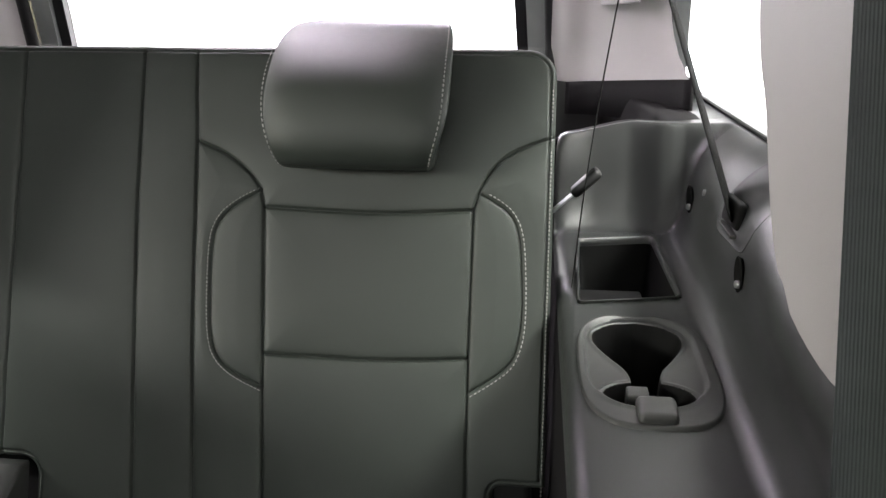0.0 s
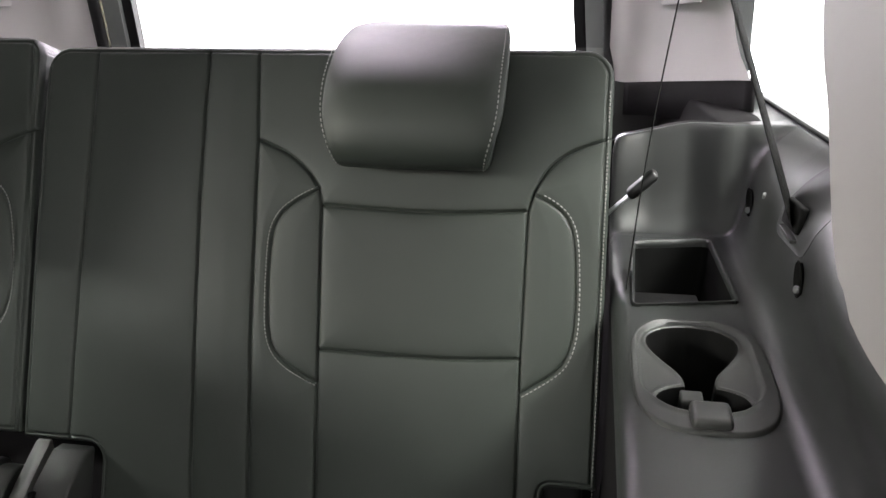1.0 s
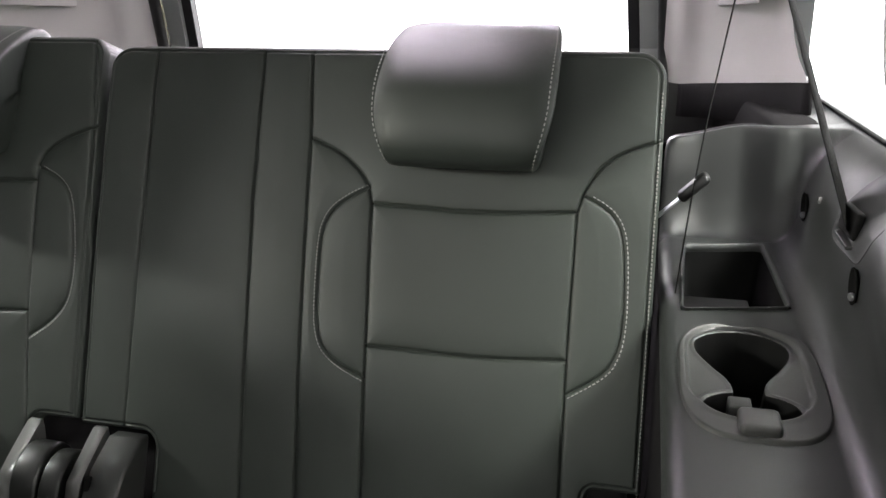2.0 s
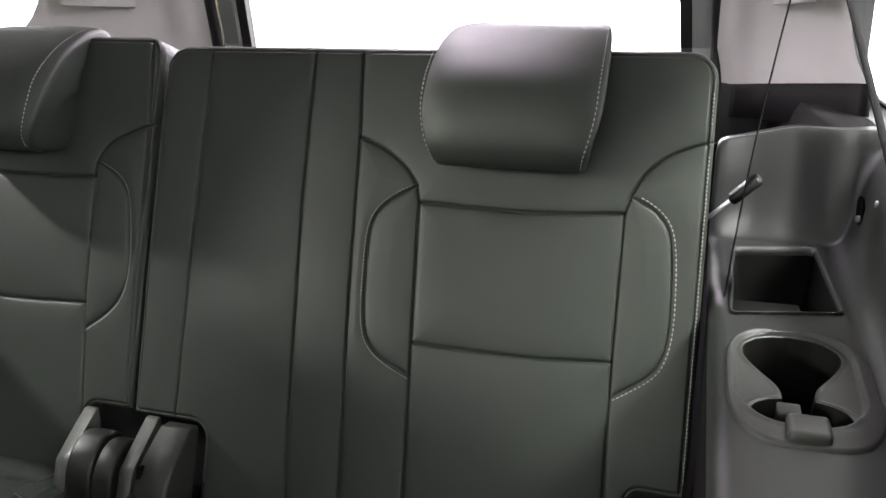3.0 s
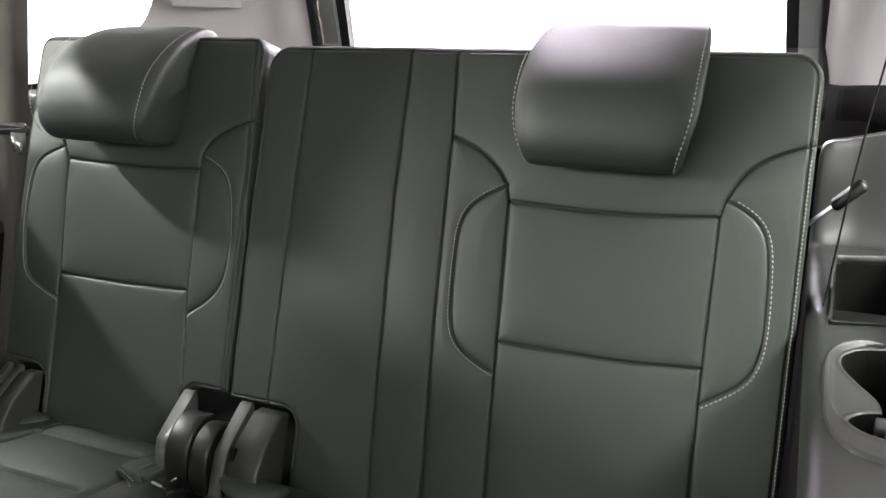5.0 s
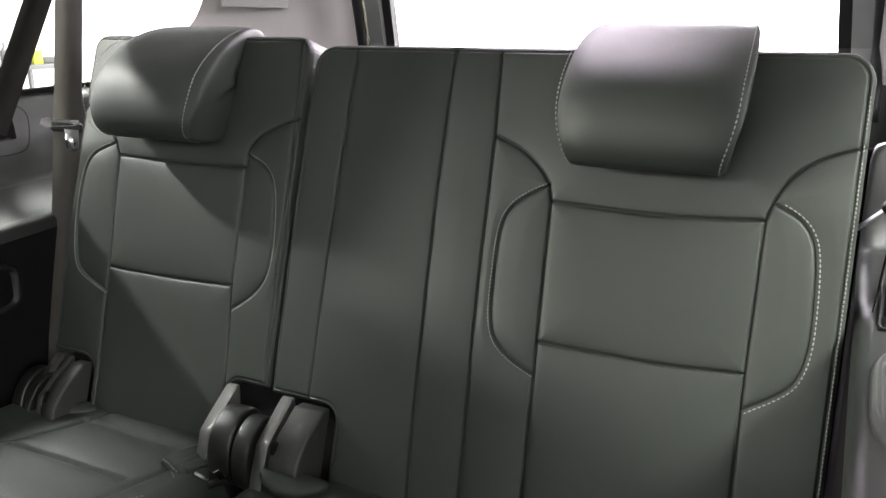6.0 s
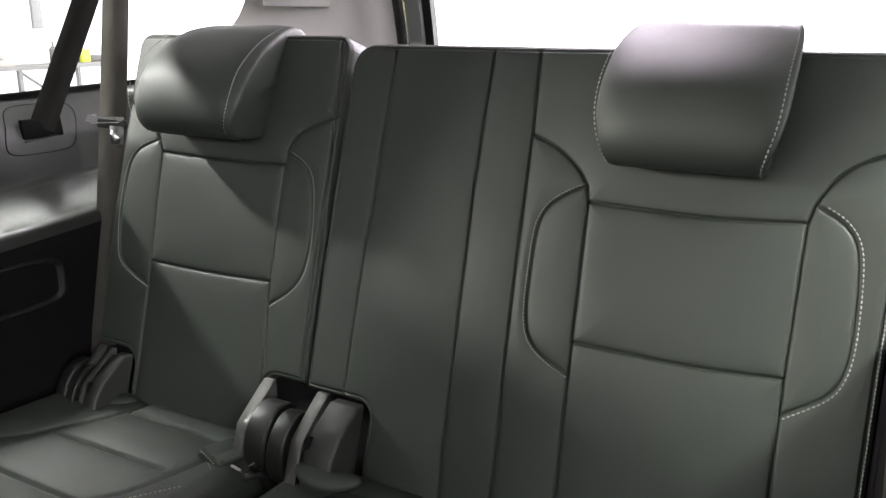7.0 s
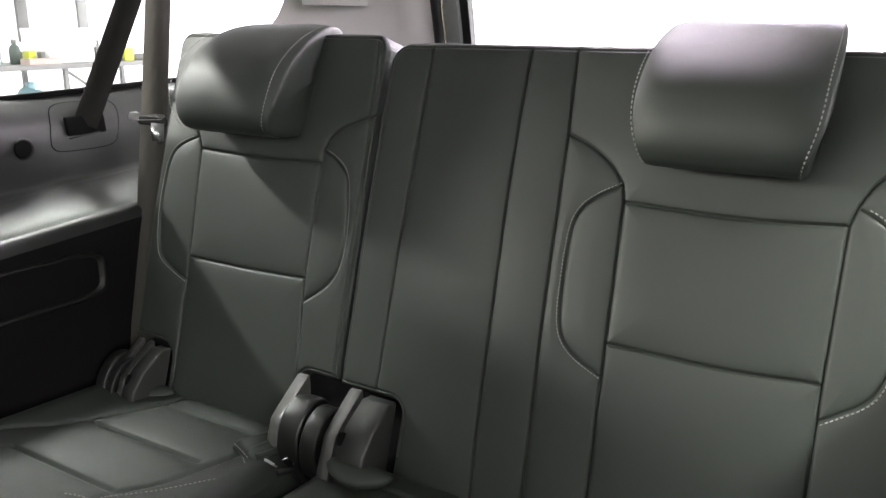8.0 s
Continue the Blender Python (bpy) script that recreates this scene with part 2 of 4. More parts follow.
WIDE = {
    "inner_side": [(0.2452, 0.0190), (0.2505, -0.0030), (0.2556, -0.1853), (0.2601, -0.3760), (0.262, -0.44)],
    "outer_side": [(0.5183, 0.0222), (0.5116, -0.0010), (0.5103, -0.1813), (0.5126, -0.3320), (0.513, -0.44)],
    "upper": bend([(0.2505, -0.0030), (0.3135, -0.0053), (0.3794, -0.0070), (0.4425, -0.0055), (0.5116, -0.0010)]),
    "lower": bend([(0.2556, -0.1853), (0.3534, -0.1871), (0.4246, -0.1866), (0.5103, -0.1813)]),
    "inner_shoulder": bend([(0.160, 0.0790), (0.199, 0.0624), (0.229, 0.0400), (0.2452, 0.0190)]),
    "outer_shoulder": bend([(0.606, 0.0905), (0.5617, 0.0730), (0.5345, 0.0513), (0.5183, 0.0222)]),
    "inner_arc": bend([(0.2452, 0.0170), (0.2150, -0.0005), (0.1958, -0.0190), (0.1865, -0.046), (0.1855, -0.105), (0.1880, -0.160), (0.1975, -0.1905), (0.2195, -0.2105), (0.2563, -0.2280)]),
    "outer_arc": bend([(0.5175, 0.0200), (0.5425, 0.0070), (0.5597, -0.0095), (0.5693, -0.038), (0.5736, -0.100), (0.5725, -0.149), (0.5635, -0.1810), (0.5475, -0.1985), (0.5110, -0.2235)]),
    "middle_a": [(-0.0755, 0.190), (-0.0770, 0.0), (-0.0815, -0.318), (-0.084, -0.45)],
    "middle_b": [(0.0845, 0.193), (0.0850, 0.0), (0.0930, -0.36), (0.0990, -0.45)],
    "middle_c": [(0.1528, 0.193), (0.160, 0.079), (0.1650, -0.162), (0.1725, -0.39), (0.174, -0.45)],
}
NARROW = {
    "inner_side": [(-0.2470, 0.0250), (-0.2490, 0.0040), (-0.2467, -0.1811), (-0.2356, -0.358), (-0.232, -0.44)],
    "outer_side": [(-0.5290, 0.0270), (-0.5184, 0.0055), (-0.5080, -0.1841), (-0.5073, -0.331), (-0.507, -0.44)],
    "upper": bend([(-0.2490, 0.0040), (-0.33, 0.0015), (-0.43, 0.0020), (-0.5184, 0.0055)]),
    "lower": bend([(-0.2467, -0.1811), (-0.37, -0.1850), (-0.5080, -0.1841)]),
    "inner_shoulder": bend([(-0.1600, 0.0850), (-0.2132, 0.0629), (-0.2380, 0.0430), (-0.2470, 0.0250)]),
    "outer_shoulder": bend([(-0.614, 0.090), (-0.580, 0.070), (-0.548, 0.050), (-0.5290, 0.0270)]),
    "inner_arc": bend([(-0.2470, 0.0235), (-0.2115, 0.0060), (-0.1920, -0.0210), (-0.1816, -0.0890), (-0.1818, -0.1405), (-0.1915, -0.1715), (-0.2130, -0.1960), (-0.2440, -0.2180)]),
    "outer_arc": bend([(-0.5300, 0.0250), (-0.5740, 0.0050), (-0.5925, -0.0255), (-0.5970, -0.0814), (-0.5935, -0.1420), (-0.5835, -0.1850), (-0.5620, -0.2040), (-0.5080, -0.2260)]),
    "inner_edge": [(-0.176, 0.205), (-0.169, 0.10), (-0.160, -0.1), (-0.163, -0.45)],
}


def stitches(name, line, parent, height, step=0.0062, long=0.0042, radius=0.0007, shift=0.0, mat=None):
    """A row of short threads along a line of places."""
    bm = bmesh.new()
    n = max(2, int(sum((b - a).length for a, b in zip(line, line[1:])) / step))
    places = spline(line, n + 1)
    for a, b in zip(places, places[1:]):
        way = (b - a).normalized()
        side = way.cross(height).normalized()
        mid = (a + b) / 2 + side * shift
        rings = []
        for end, r in ((-0.5, 0.35), (-0.3, 1.0), (0.3, 1.0), (0.5, 0.35)):
            c = mid + way * long * end
            rings.append([bm.verts.new(c + radius * r * (math.cos(t) * side + math.sin(t) * height)) for t in (0, 1.05, 2.09, 3.14, 4.19, 5.24)])
        for r, s in zip(rings, rings[1:]):
            for k in range(6):
                bm.faces.new((r[k], r[(k + 1) % 6], s[(k + 1) % 6], s[k]))
    return part(name, bm, mat or THREAD, parent, "row of grey thread stitches" if mat else "row of white thread stitches")


def seat_back(name, label, x0, x1, v1, seams, regions, notches, corner, thread_lines, step=0.0013):
    """One section of the bench's back: padded leather pieces between sunken seams over a shell."""
    seat = thing(name, label, "car seat", "third row seats", at=((x0 + x1) / 2, -0.25, 0.0))
    v0 = -0.44
    xs, vs = np.arange(x0 - 2 * step, x1 + 2.1 * step, step), np.arange(v0 - 2 * step, v1 + 2.1 * step, step)
    X, V = np.meshgrid(xs, vs)

    def room(X, V):
        s = inside_round(X, V, x0, x1, v0 - 0.1, v1, corner)
        for a, b, c, d, r in notches:
            s = np.minimum(s, -inside_round(X, V, a, b, c, d, r))
        return s

    for _ in range(3):
        s = room(X, V)
        e = 1e-4
        gx, gv = (room(X + e, V) - s) / e, (room(X, V + e) - s) / e
        size = np.maximum(np.hypot(gx, gv), 0.3)
        out = s < 0.0
        X, V = np.where(out, X - s * gx / size, X), np.where(out, V - s * gv / size, V)
    X0, V0 = np.meshgrid(xs, vs)
    cx, cv = (X0[:-1, :-1] + X0[1:, 1:]) / 2, (V0[:-1, :-1] + V0[1:, 1:]) / 2
    keep = (room(cx, cv) > -0.1 * step) & (cv > v0)
    s = np.maximum(room(X, V), 0.0)
    D = np.zeros(X.shape)
    near = s.copy() + 0.004
    for key, line in seams.items():
        d = line_distance(X, V, line)
        depth, wide = (0.0025, 0.0012) if "arc" in key else (0.0046, 0.0013) if key in ("upper", "lower") else (0.0040, 0.0013)
        D -= depth * np.exp(-((d / wide) ** 2))
        near = np.minimum(near, d)
    D += 0.0016 * (1 - np.exp(-near / 0.004)) + 0.0030 * (1 - np.exp(-near / 0.022)) - 0.002
    edge = 0.010
    q = np.clip((edge - s) / edge, 0, 1)
    D -= edge * (1 - np.sqrt(np.maximum(1 - q * q, 0)))
    D -= 0.0042 * np.exp(-(((s - 0.0072) / 0.0013) ** 2)) * (V > v0 + 0.03)
    rnd = np.sin(X * 37 + np.sin(V * 23) * 1.3) * np.sin(V * 31 + X * 11) * 0.0006
    D += rnd
    D += 0.010 * np.exp(-(((V + 0.02) / 0.35) ** 2)) - 0.010
    where = np.arange(X.size).reshape(X.shape)
    cells = np.stack([where[:-1, :-1], where[:-1, 1:], where[1:, 1:], where[1:, :-1]], -1)
    up, out, base = np.array(SEAT_UP), np.array(SEAT_OUT), np.array(SEAT_BASE - seat.location)
    grid = base + V[..., None] * up + D[..., None] * out
    grid[..., 0] += X
    verts = grid.reshape(-1, 3)
    normal = np.cross(np.gradient(grid, axis=1), np.gradient(grid, axis=0))
    normal = (normal / np.maximum(np.linalg.norm(normal, axis=-1, keepdims=True), 1e-12)).reshape(-1, 3)
    owner = np.zeros(cx.shape, int)
    for n, (_, test) in enumerate(regions):
        owner = np.where((owner == 0) & test(cx, cv), n + 1, owner)
    for n in range(len(regions) + 1):
        mine = cells[keep & (owner == n)]
        if not len(mine):
            continue
        used, back = np.unique(mine, return_inverse=True)
        piece = from_lists("side_panel" if n == 0 else regions[n - 1][0], verts[used], [tuple(int(i) for i in f) for f in back.reshape(-1, 4)], LEATHER, seat)
        piece.data.normals_split_custom_set_from_vertices([tuple(q) for q in normal[used]])
    # the shell: the rim carried back, closed behind
    count = {}
    for f in cells[keep]:
        for a, b in zip(f, np.roll(f, -1)):
            count[(int(a), int(b))] = count.get((int(a), int(b)), 0) + 1
    rim = [(a, b) for a, b in count if (b, a) not in count]
    flat = {}
    bm = bmesh.new()
    for a, b in rim:
        for i in (a, b):
            if i not in flat:
                p = Vector(verts[i])
                flat[i] = [bm.verts.new(p + SEAT_OUT * d) for d in (0.0, -0.03, -0.065)]
        for k in (0, 1):
            bm.faces.new((flat[b][k], flat[a][k], flat[a][k + 1], flat[b][k + 1]))
    part("side_band", bm, LEATHER, seat)
    box = rounded_box((x1 - x0 - 0.03, 0.05, v1 - v0 - 0.07), 0.012)
    turn = Matrix.Translation(on_seat((x0 + x1) / 2, (v0 + v1) / 2 + 0.015, -0.070) - seat.location) @ pose(0, 0, 0, -17.5, 0, 0)
    bmesh.ops.transform(box, matrix=turn, verts=box.verts)
    part("back_shell", box, SHELL, seat, "black moulded rear shell")

    def raised(x, v):
        i, j = int(np.clip(round((v - vs[0]) / step), 0, len(vs) - 1)), int(np.clip(round((x - xs[0]) / step), 0, len(xs) - 1))
        return float(D[i, j])

    for line, shift, kind in thread_lines:
        pts = []
        for i, (x, v) in enumerate(line):
            (ax, av), (bx, bv) = line[max(i - 1, 0)], line[min(i + 1, len(line) - 1)]
            long = math.hypot(bx - ax, bv - av)
            x, v = x - (bv - av) / long * shift, v + (bx - ax) / long * shift
            pts.append(on_seat(x, v, raised(x, v) + 0.0004) - seat.location)
        if kind:
            stitches("stitching", pts, seat, SEAT_OUT, radius=0.00078, step=0.0058, long=0.0040)
        else:
            stitches("stitching", pts, seat, SEAT_OUT, radius=0.00085, step=0.0050, long=0.0037, mat=THREAD_GREY if line is edge_line else None)
    # flat strip along the top, behind the piping
    strip = rounded_box((x1 - x0 - 2 * corner - 0.01, 0.046, 0.016), 0.005, segments=4)
    bmesh.ops.transform(strip, matrix=Matrix.Translation(on_seat((x0 + x1) / 2, v1 - 0.004, -0.042) - seat.location) @ pose(0, 0, 0, -17.5, 0, 0), verts=strip.verts)
    part("top_strip", strip, LEATHER, seat, "leather strip along the top edge")
    line = [on_seat(a, v1 + 0.0042, -0.028) - seat.location for a in np.linspace(x0 + corner + 0.02, x1 - corner - 0.02, 30)]
    stitches("stitching", line, seat, SEAT_UP, radius=0.0006, step=0.0046, long=0.0032, mat=THREAD_GREY)
    # piping round the rim
    cord = []
    for a in np.linspace(v0 + 0.02, v1 - corner, 30):
        cord.append((x1 - 0.004, a))
    for t in np.linspace(0, math.pi / 2, 10)[1:]:
        cord.append((x1 - corner + (corner - 0.004) * math.cos(t), v1 - corner + (corner - 0.004) * math.sin(t)))
    for a in np.linspace(x1 - corner, x0 + corner, 40)[1:]:
        cord.append((a, v1 - 0.004))
    for t in np.linspace(math.pi / 2, math.pi, 10)[1:]:
        cord.append((x0 + corner + (corner - 0.004) * math.cos(t), v1 - corner + (corner - 0.004) * math.sin(t)))
    cord = [c for c in cord if room(np.array([c[0]]), np.array([c[1]]))[0] > 0.001]
    part("piping", tube([on_seat(a, b, -0.0145) - seat.location for a, b in cord], 0.0022), PIPING, seat, "leather-covered piping round the rim")
    return seat


def headrest(seat, cx, lift, wide=1.0, out=0.012):
    """A padded leather head restraint: profile from below round the front to the back, with side panels and stitched seams."""
    # profile: out of the seat's face, up along it, half width
    prof = spline([(0.010, 0.048, 0.086), (0.030, 0.0445, 0.087), (0.058, 0.045, 0.090), (0.0765, 0.058, 0.095), (0.0850, 0.082, 0.102), (0.0855, 0.108, 0.106), (0.0795, 0.138, 0.107), (0.062, 0.170, 0.107),
                   (0.033, 0.204, 0.106), (-0.012, 0.238, 0.102), (-0.052, 0.256, 0.096), (-0.082, 0.254, 0.093), (-0.098, 0.226, 0.093), (-0.078, 0.150, 0.094), (-0.046, 0.082, 0.090), (-0.016, 0.056, 0.086), (0.010, 0.048, 0.086)], 81)[:-1]
    prof = [Vector((p.x, 0.043 + (p.y - 0.043) * 0.975, p.z)) for p in prof]
    mid = sum(prof, Vector()) / len(prof)
    place = lambda x, d, v: on_seat(cx + x, v + lift, d + out) - seat.location

    def shell(stations):
        bm = bmesh.new()
        rings = []
        for f, k in stations:
            ring = []
            for n, p in enumerate(prof):
                kk = k * (1 - 0.035 * abs(f) ** 4 * math.exp(-(((n - 42) / 13.0) ** 4)))
                d, v = mid.x + (p.x - mid.x) * kk, mid.y + (p.y - mid.y) * kk
                d -= 0.004 * math.exp(-(((n - 29) / 5.0) ** 2)) * (1 - f * f)
                d -= 0.007 * min(abs(f), 1.0) ** 2.4 * math.exp(-(((n - 22) / 15.0) ** 2))
                d -= 0.010 * min(abs(f), 1.0) ** 7 * math.exp(-(((n - 20) / 14.0) ** 2))
                ring.append(bm.verts.new(place(f * (mid.z + (p.z - mid.z) * k) * wide, d, v)))
            rings.append(ring)
        for r, s in zip(rings, rings[1:]):
            for i in range(len(r)):
                j = (i + 1) % len(r)
                bm.faces.new((r[i], r[j], s[j], s[i]))
        return bm, rings

    bm, _ = shell([(float(f), 1.0 - 0.012 * abs(f) ** 6) for f in np.linspace(-1, 1, 31)])
    bmesh.ops.recalc_face_normals(bm, faces=bm.faces)
    pad = part("headrest", bm, LEATHER, seat, "dark leather headrest pad")
    for side in (-1, 1):
        bm, rings = shell([(side * 1.0, 0.988), (side * 1.007, 0.979), (side * 1.022, 0.968), (side * 1.035, 0.93), (side * 1.044, 0.86), (side * 1.05, 0.7), (side * 1.052, 0.45), (side * 1.053, 0.2), (side * 1.053, 0.03)])
        bm.faces.new(rings[-1] if side > 0 else rings[-1][::-1])
        bmesh.ops.recalc_face_normals(bm, faces=bm.faces)
        part("side_cover", bm, LEATHER, pad)
        pts = [place(side * p.z * wide * 0.985, mid.x + (p.x - mid.x) * 1.0, mid.y + (p.y - mid.y) * 1.0) for p in prof[2:40]]
        stitches("stitching", pts, pad, SEAT_OUT, radius=0.0008)
    for x in (-0.05, 0.05):
        part("post", tube([place(x, -0.035, 0.14), place(x, -0.045, -0.02)], 0.006, 12), METAL, pad, "steel post")
    return pad


def pieces(sign, in0, in1, low, top, arc0, arc1, arc_low, in_x):
    """Leather pieces of one seat place: inserts between in0 and in1, bolsters out to the arcs, shoulder above."""
    s = sign
    return [
        ("upper_insert", lambda X, V: (s * X > in0) & (s * X < in1) & (V < top - 0.02) & (V > low)),
        ("lower_insert", lambda X, V: (s * X > in0) & (s * X < in1) & (V <= low)),
        ("outer_bolster", lambda X, V: (s * X >= in1) & (s * X < arc1) & (V < top) & (V > arc_low)),
        ("inner_bolster", lambda X, V: (s * X > arc0) & (s * X <= in0) & (V < top) & (V > arc_low)),
        ("shoulder_panel", lambda X, V: (s * X > in_x) & (V > top)),
    ]


middle_pieces = [("middle_panel", lambda X, V: X < -0.078), ("centre_panel", lambda X, V: (X >= -0.078) & (X < 0.088)), ("inner_strip", lambda X, V: (X >= 0.088) & (X < 0.163))]
edge_line = [(0.6035, a) for a in np.linspace(-0.40, 0.15, 20)]
wide_seat = seat_back("wide_bench_seat", "dark grey leather third-row bench section with middle place", -0.150, 0.608, 0.200, WIDE,
                      middle_pieces + pieces(1, 0.254, 0.511, -0.184, 0.018, 0.185, 0.574, -0.227, 0.160),
                      [(-0.30, -0.034, -0.60, -0.330, 0.022), (0.545, 0.80, -0.60, -0.333, 0.010)], 0.035,
                      [(WIDE["outer_arc"], 0.0046, 1), (WIDE["inner_arc"], -0.0042, 0), (edge_line, 0.0, 0)])
narrow_seat = seat_back("narrow_bench_seat", "dark grey leather single third-row seat section", -0.618, -0.158, 0.212, NARROW,
                        pieces(-1, 0.247, 0.511, -0.183, 0.024, 0.182, 0.597, -0.225, 0.166),
                        [(-0.225, 0.0, -0.60, -0.326, 0.016), (-0.80, -0.520, -0.60, -0.342, 0.03)], 0.026,
                        [(NARROW["outer_arc"], -0.0042, 0), (NARROW["inner_arc"], 0.0042, 0)])
headrest(wide_seat, 0.3755, -0.004, 0.98)
headrest(narrow_seat, -0.391, -0.015, 1.02, 0.020)


# ---------------------------------------------------------------- seat cushions
def seat_cushion(seat, x0, x1, y0, y1, seams, z_of, thread_lines=(), step=0.003):
    """A cushion: padded top between sunken seams, with rounded rim and side band."""
    xs, ys = np.arange(x0, x1 + 1e-6, step), np.arange(y0, y1 + 1e-6, step)
    X, Y = np.meshgrid(xs, ys)
    s = np.maximum(inside_round(X, Y, x0, x1, y0, y1, 0.01), 0)
    Z = z_of(X, Y)
    near = s + 0.004
    for line in seams:
        d = line_distance(X, Y, line)
        Z -= 0.0045 * np.exp(-((d / 0.0028) ** 2))
        near = np.minimum(near, d)
    Z += 0.0050 * (1 - np.exp(-near / 0.012))
    q = np.clip((0.03 - s) / 0.03, 0, 1)
    Z -= 0.03 * (1 - np.sqrt(np.maximum(1 - q * q, 0)))
    where = np.arange(X.size).reshape(X.shape)
    cells = np.stack([where[:-1, :-1], where[:-1, 1:], where[1:, 1:], where[1:, :-1]], -1).reshape(-1, 4)
    verts = np.stack([X, Y, Z], -1).reshape(-1, 3) - np.array(seat.location)
    pad = from_lists("cushion", verts, [tuple(map(int, f)) for f in cells], LEATHER, seat, "dark leather seat cushion with sunken seams")
    ring = list(where[0, :]) + list(where[1:, -1]) + list(where[-1, -2::-1]) + list(where[-2:0:-1, 0])
    bm = bmesh.new()
    rows = [[bm.verts.new(Vector(verts[i]) + Vector((0, 0, dz))) for i in ring] for dz in (0, -0.05, -0.11)]
    for r, t in zip(rows, rows[1:]):
        for i in range(len(r)):
            j = (i + 1) % len(r)
            bm.faces.new((r[i], t[i], t[j], r[j]))
    bm.faces.new(rows[-1][::-1])
    part("side_band", bm, LEATHER, pad)
    for x in (x0 + 0.06, x1 - 0.06):
        for y in (y0 + 0.06, y1 - 0.06):
            part("leg", rounded_box((0.035, 0.05, 0.16), 0.004, Vector((x, y, 0.08)) - seat.location), SHELL, pad, "black steel leg")
    for line in thread_lines:
        pts = []
        for a, b in line:
            i, j = int(np.clip(round((b - y0) / step), 0, len(ys) - 1)), int(np.clip(round((a - x0) / step), 0, len(xs) - 1))
            pts.append(Vector((a, b, Z[i, j] + 0.0015)) - seat.location)
        stitches("stitching", pts, pad, Vector((0, 0, 1)), radius=0.0008)
    return pad


left_cushion_seams = [
    [(-0.475, -0.165), (-0.24, -0.165)], [(-0.50, -0.275), (-0.27, -0.275)], [(-0.53, -0.395), (-0.30, -0.395)],
    bend([(-0.462, -0.10), (-0.47, -0.17), (-0.515, -0.27), (-0.59, -0.40), (-0.60, -0.55)]),
    bend([(-0.225, -0.10), (-0.235, -0.20), (-0.262, -0.34), (-0.30, -0.41), (-0.32, -0.55)]),
]
seat_cushion(narrow_seat, -0.625, -0.175, -0.60, -0.105, left_cushion_seams,
             lambda X, Y: 0.272 + 0.05 * np.clip(-Y - 0.1, 0, 1) + 0.012 * smoothstep(-0.53, -0.60, X),
             [bend([(-0.205, -0.30), (-0.25, -0.37), (-0.30, -0.42), (-0.34, -0.44)]), [(-0.235, -0.222), (-0.205, -0.245)]])
tuck = part("corner_tuck", rounded_box((0.052, 0.105, 0.020), 0.0085, Vector((-0.216, -0.176, 0.281)) - narrow_seat.location, pose(0, 0, 0, -4, 10, -14), 4), LEATHER, narrow_seat, "folded leather corner of the cushion")
for shift, size in ((-0.012, 0.0055), (0.012, 0.0065), (0.030, 0.0045)):
    fold = tube(spline([Vector((-0.232 + shift, -0.226, 0.2865)), Vector((-0.224 + shift, -0.19, 0.2885 - shift * 0.15)), Vector((-0.206 + shift * 0.6, -0.138, 0.285))], 16), size, 10)
    bmesh.ops.translate(fold, verts=fold.verts, vec=-narrow_seat.location)
    part("fold", fold, LEATHER, tuck)
stitches("stitching", [Vector(q) - narrow_seat.location for q in ((-0.250, -0.221, 0.2925), (-0.232, -0.229, 0.2945), (-0.205, -0.238, 0.290))], tuck, Vector((0, 0, 1)), radius=0.0008)
seat_cushion(wide_seat, -0.135, 0.600, -0.60, -0.105,
             [[(-0.09, -0.165), (0.55, -0.165)], [(0.1, -0.6), (0.1, -0.1)], [(0.25, -0.6), (0.25, -0.1)], [(0.515, -0.6), (0.515, -0.1)]],
             lambda X, Y: 0.258 + 0.05 * np.clip(-Y - 0.1, 0, 1))


# ---------------------------------------------------------------- cabin structure
def ledge_height(y, left=False):
    """Top of the side trim's ledge along the car: a gentle rise, then a riser to the rear shelf."""
    y = np.asarray(y, float)
    run = np.clip(y, -0.75, 0.175) + 0.2
    low = 0.565 + 0.065 * run if left else 0.56 + 0.15 * run
    lip = low + ((0.752 if left else 0.766) - low) * smoothstep(0.168, 0.205, y)
    return lip - 0.38 * smoothstep(0.236, 0.250, y)


def sill_height(y, left=False):
    """Height of the window sill along the car, on either side."""
    if left:
        return 0.764 + 0.03 * float(np.clip(y, -0.6, 0.32))
    return 0.7610 + 0.043 * float(np.clip(y - 0.036, 0, 0.5)) - 0.09 * float(np.clip(0.036 - y, 0, 0.216)) - 0.135 * float(np.clip(-0.18 - y, 0, 0.9))


WALL = ((0.0, 0.776), (0.02, 0.782), (0.06, 0.789), (0.13, 0.795), (0.24, 0.800), (0.45, 0.805), (0.62, 0.811), (0.74, 0.819), (0.84, 0.830), (0.92, 0.842), (1.0, 0.856))


def wall_x(y, z, left=False):
    """Distance of the trim's upper wall from the car's middle."""
    low, top = float(ledge_height(y, left)), sill_height(y, left)
    f = min(max((z - low) / (top - low), 0.0), 1.0)
    x = float(np.interp(f, [w[0] for w in WALL], [w[1] for w in WALL]))
    x -= 0.0 if left else 0.007
    return x - 0.045 * float(smoothstep(-0.05, -0.38, y)) * float(smoothstep(0.2, 0.85, f))


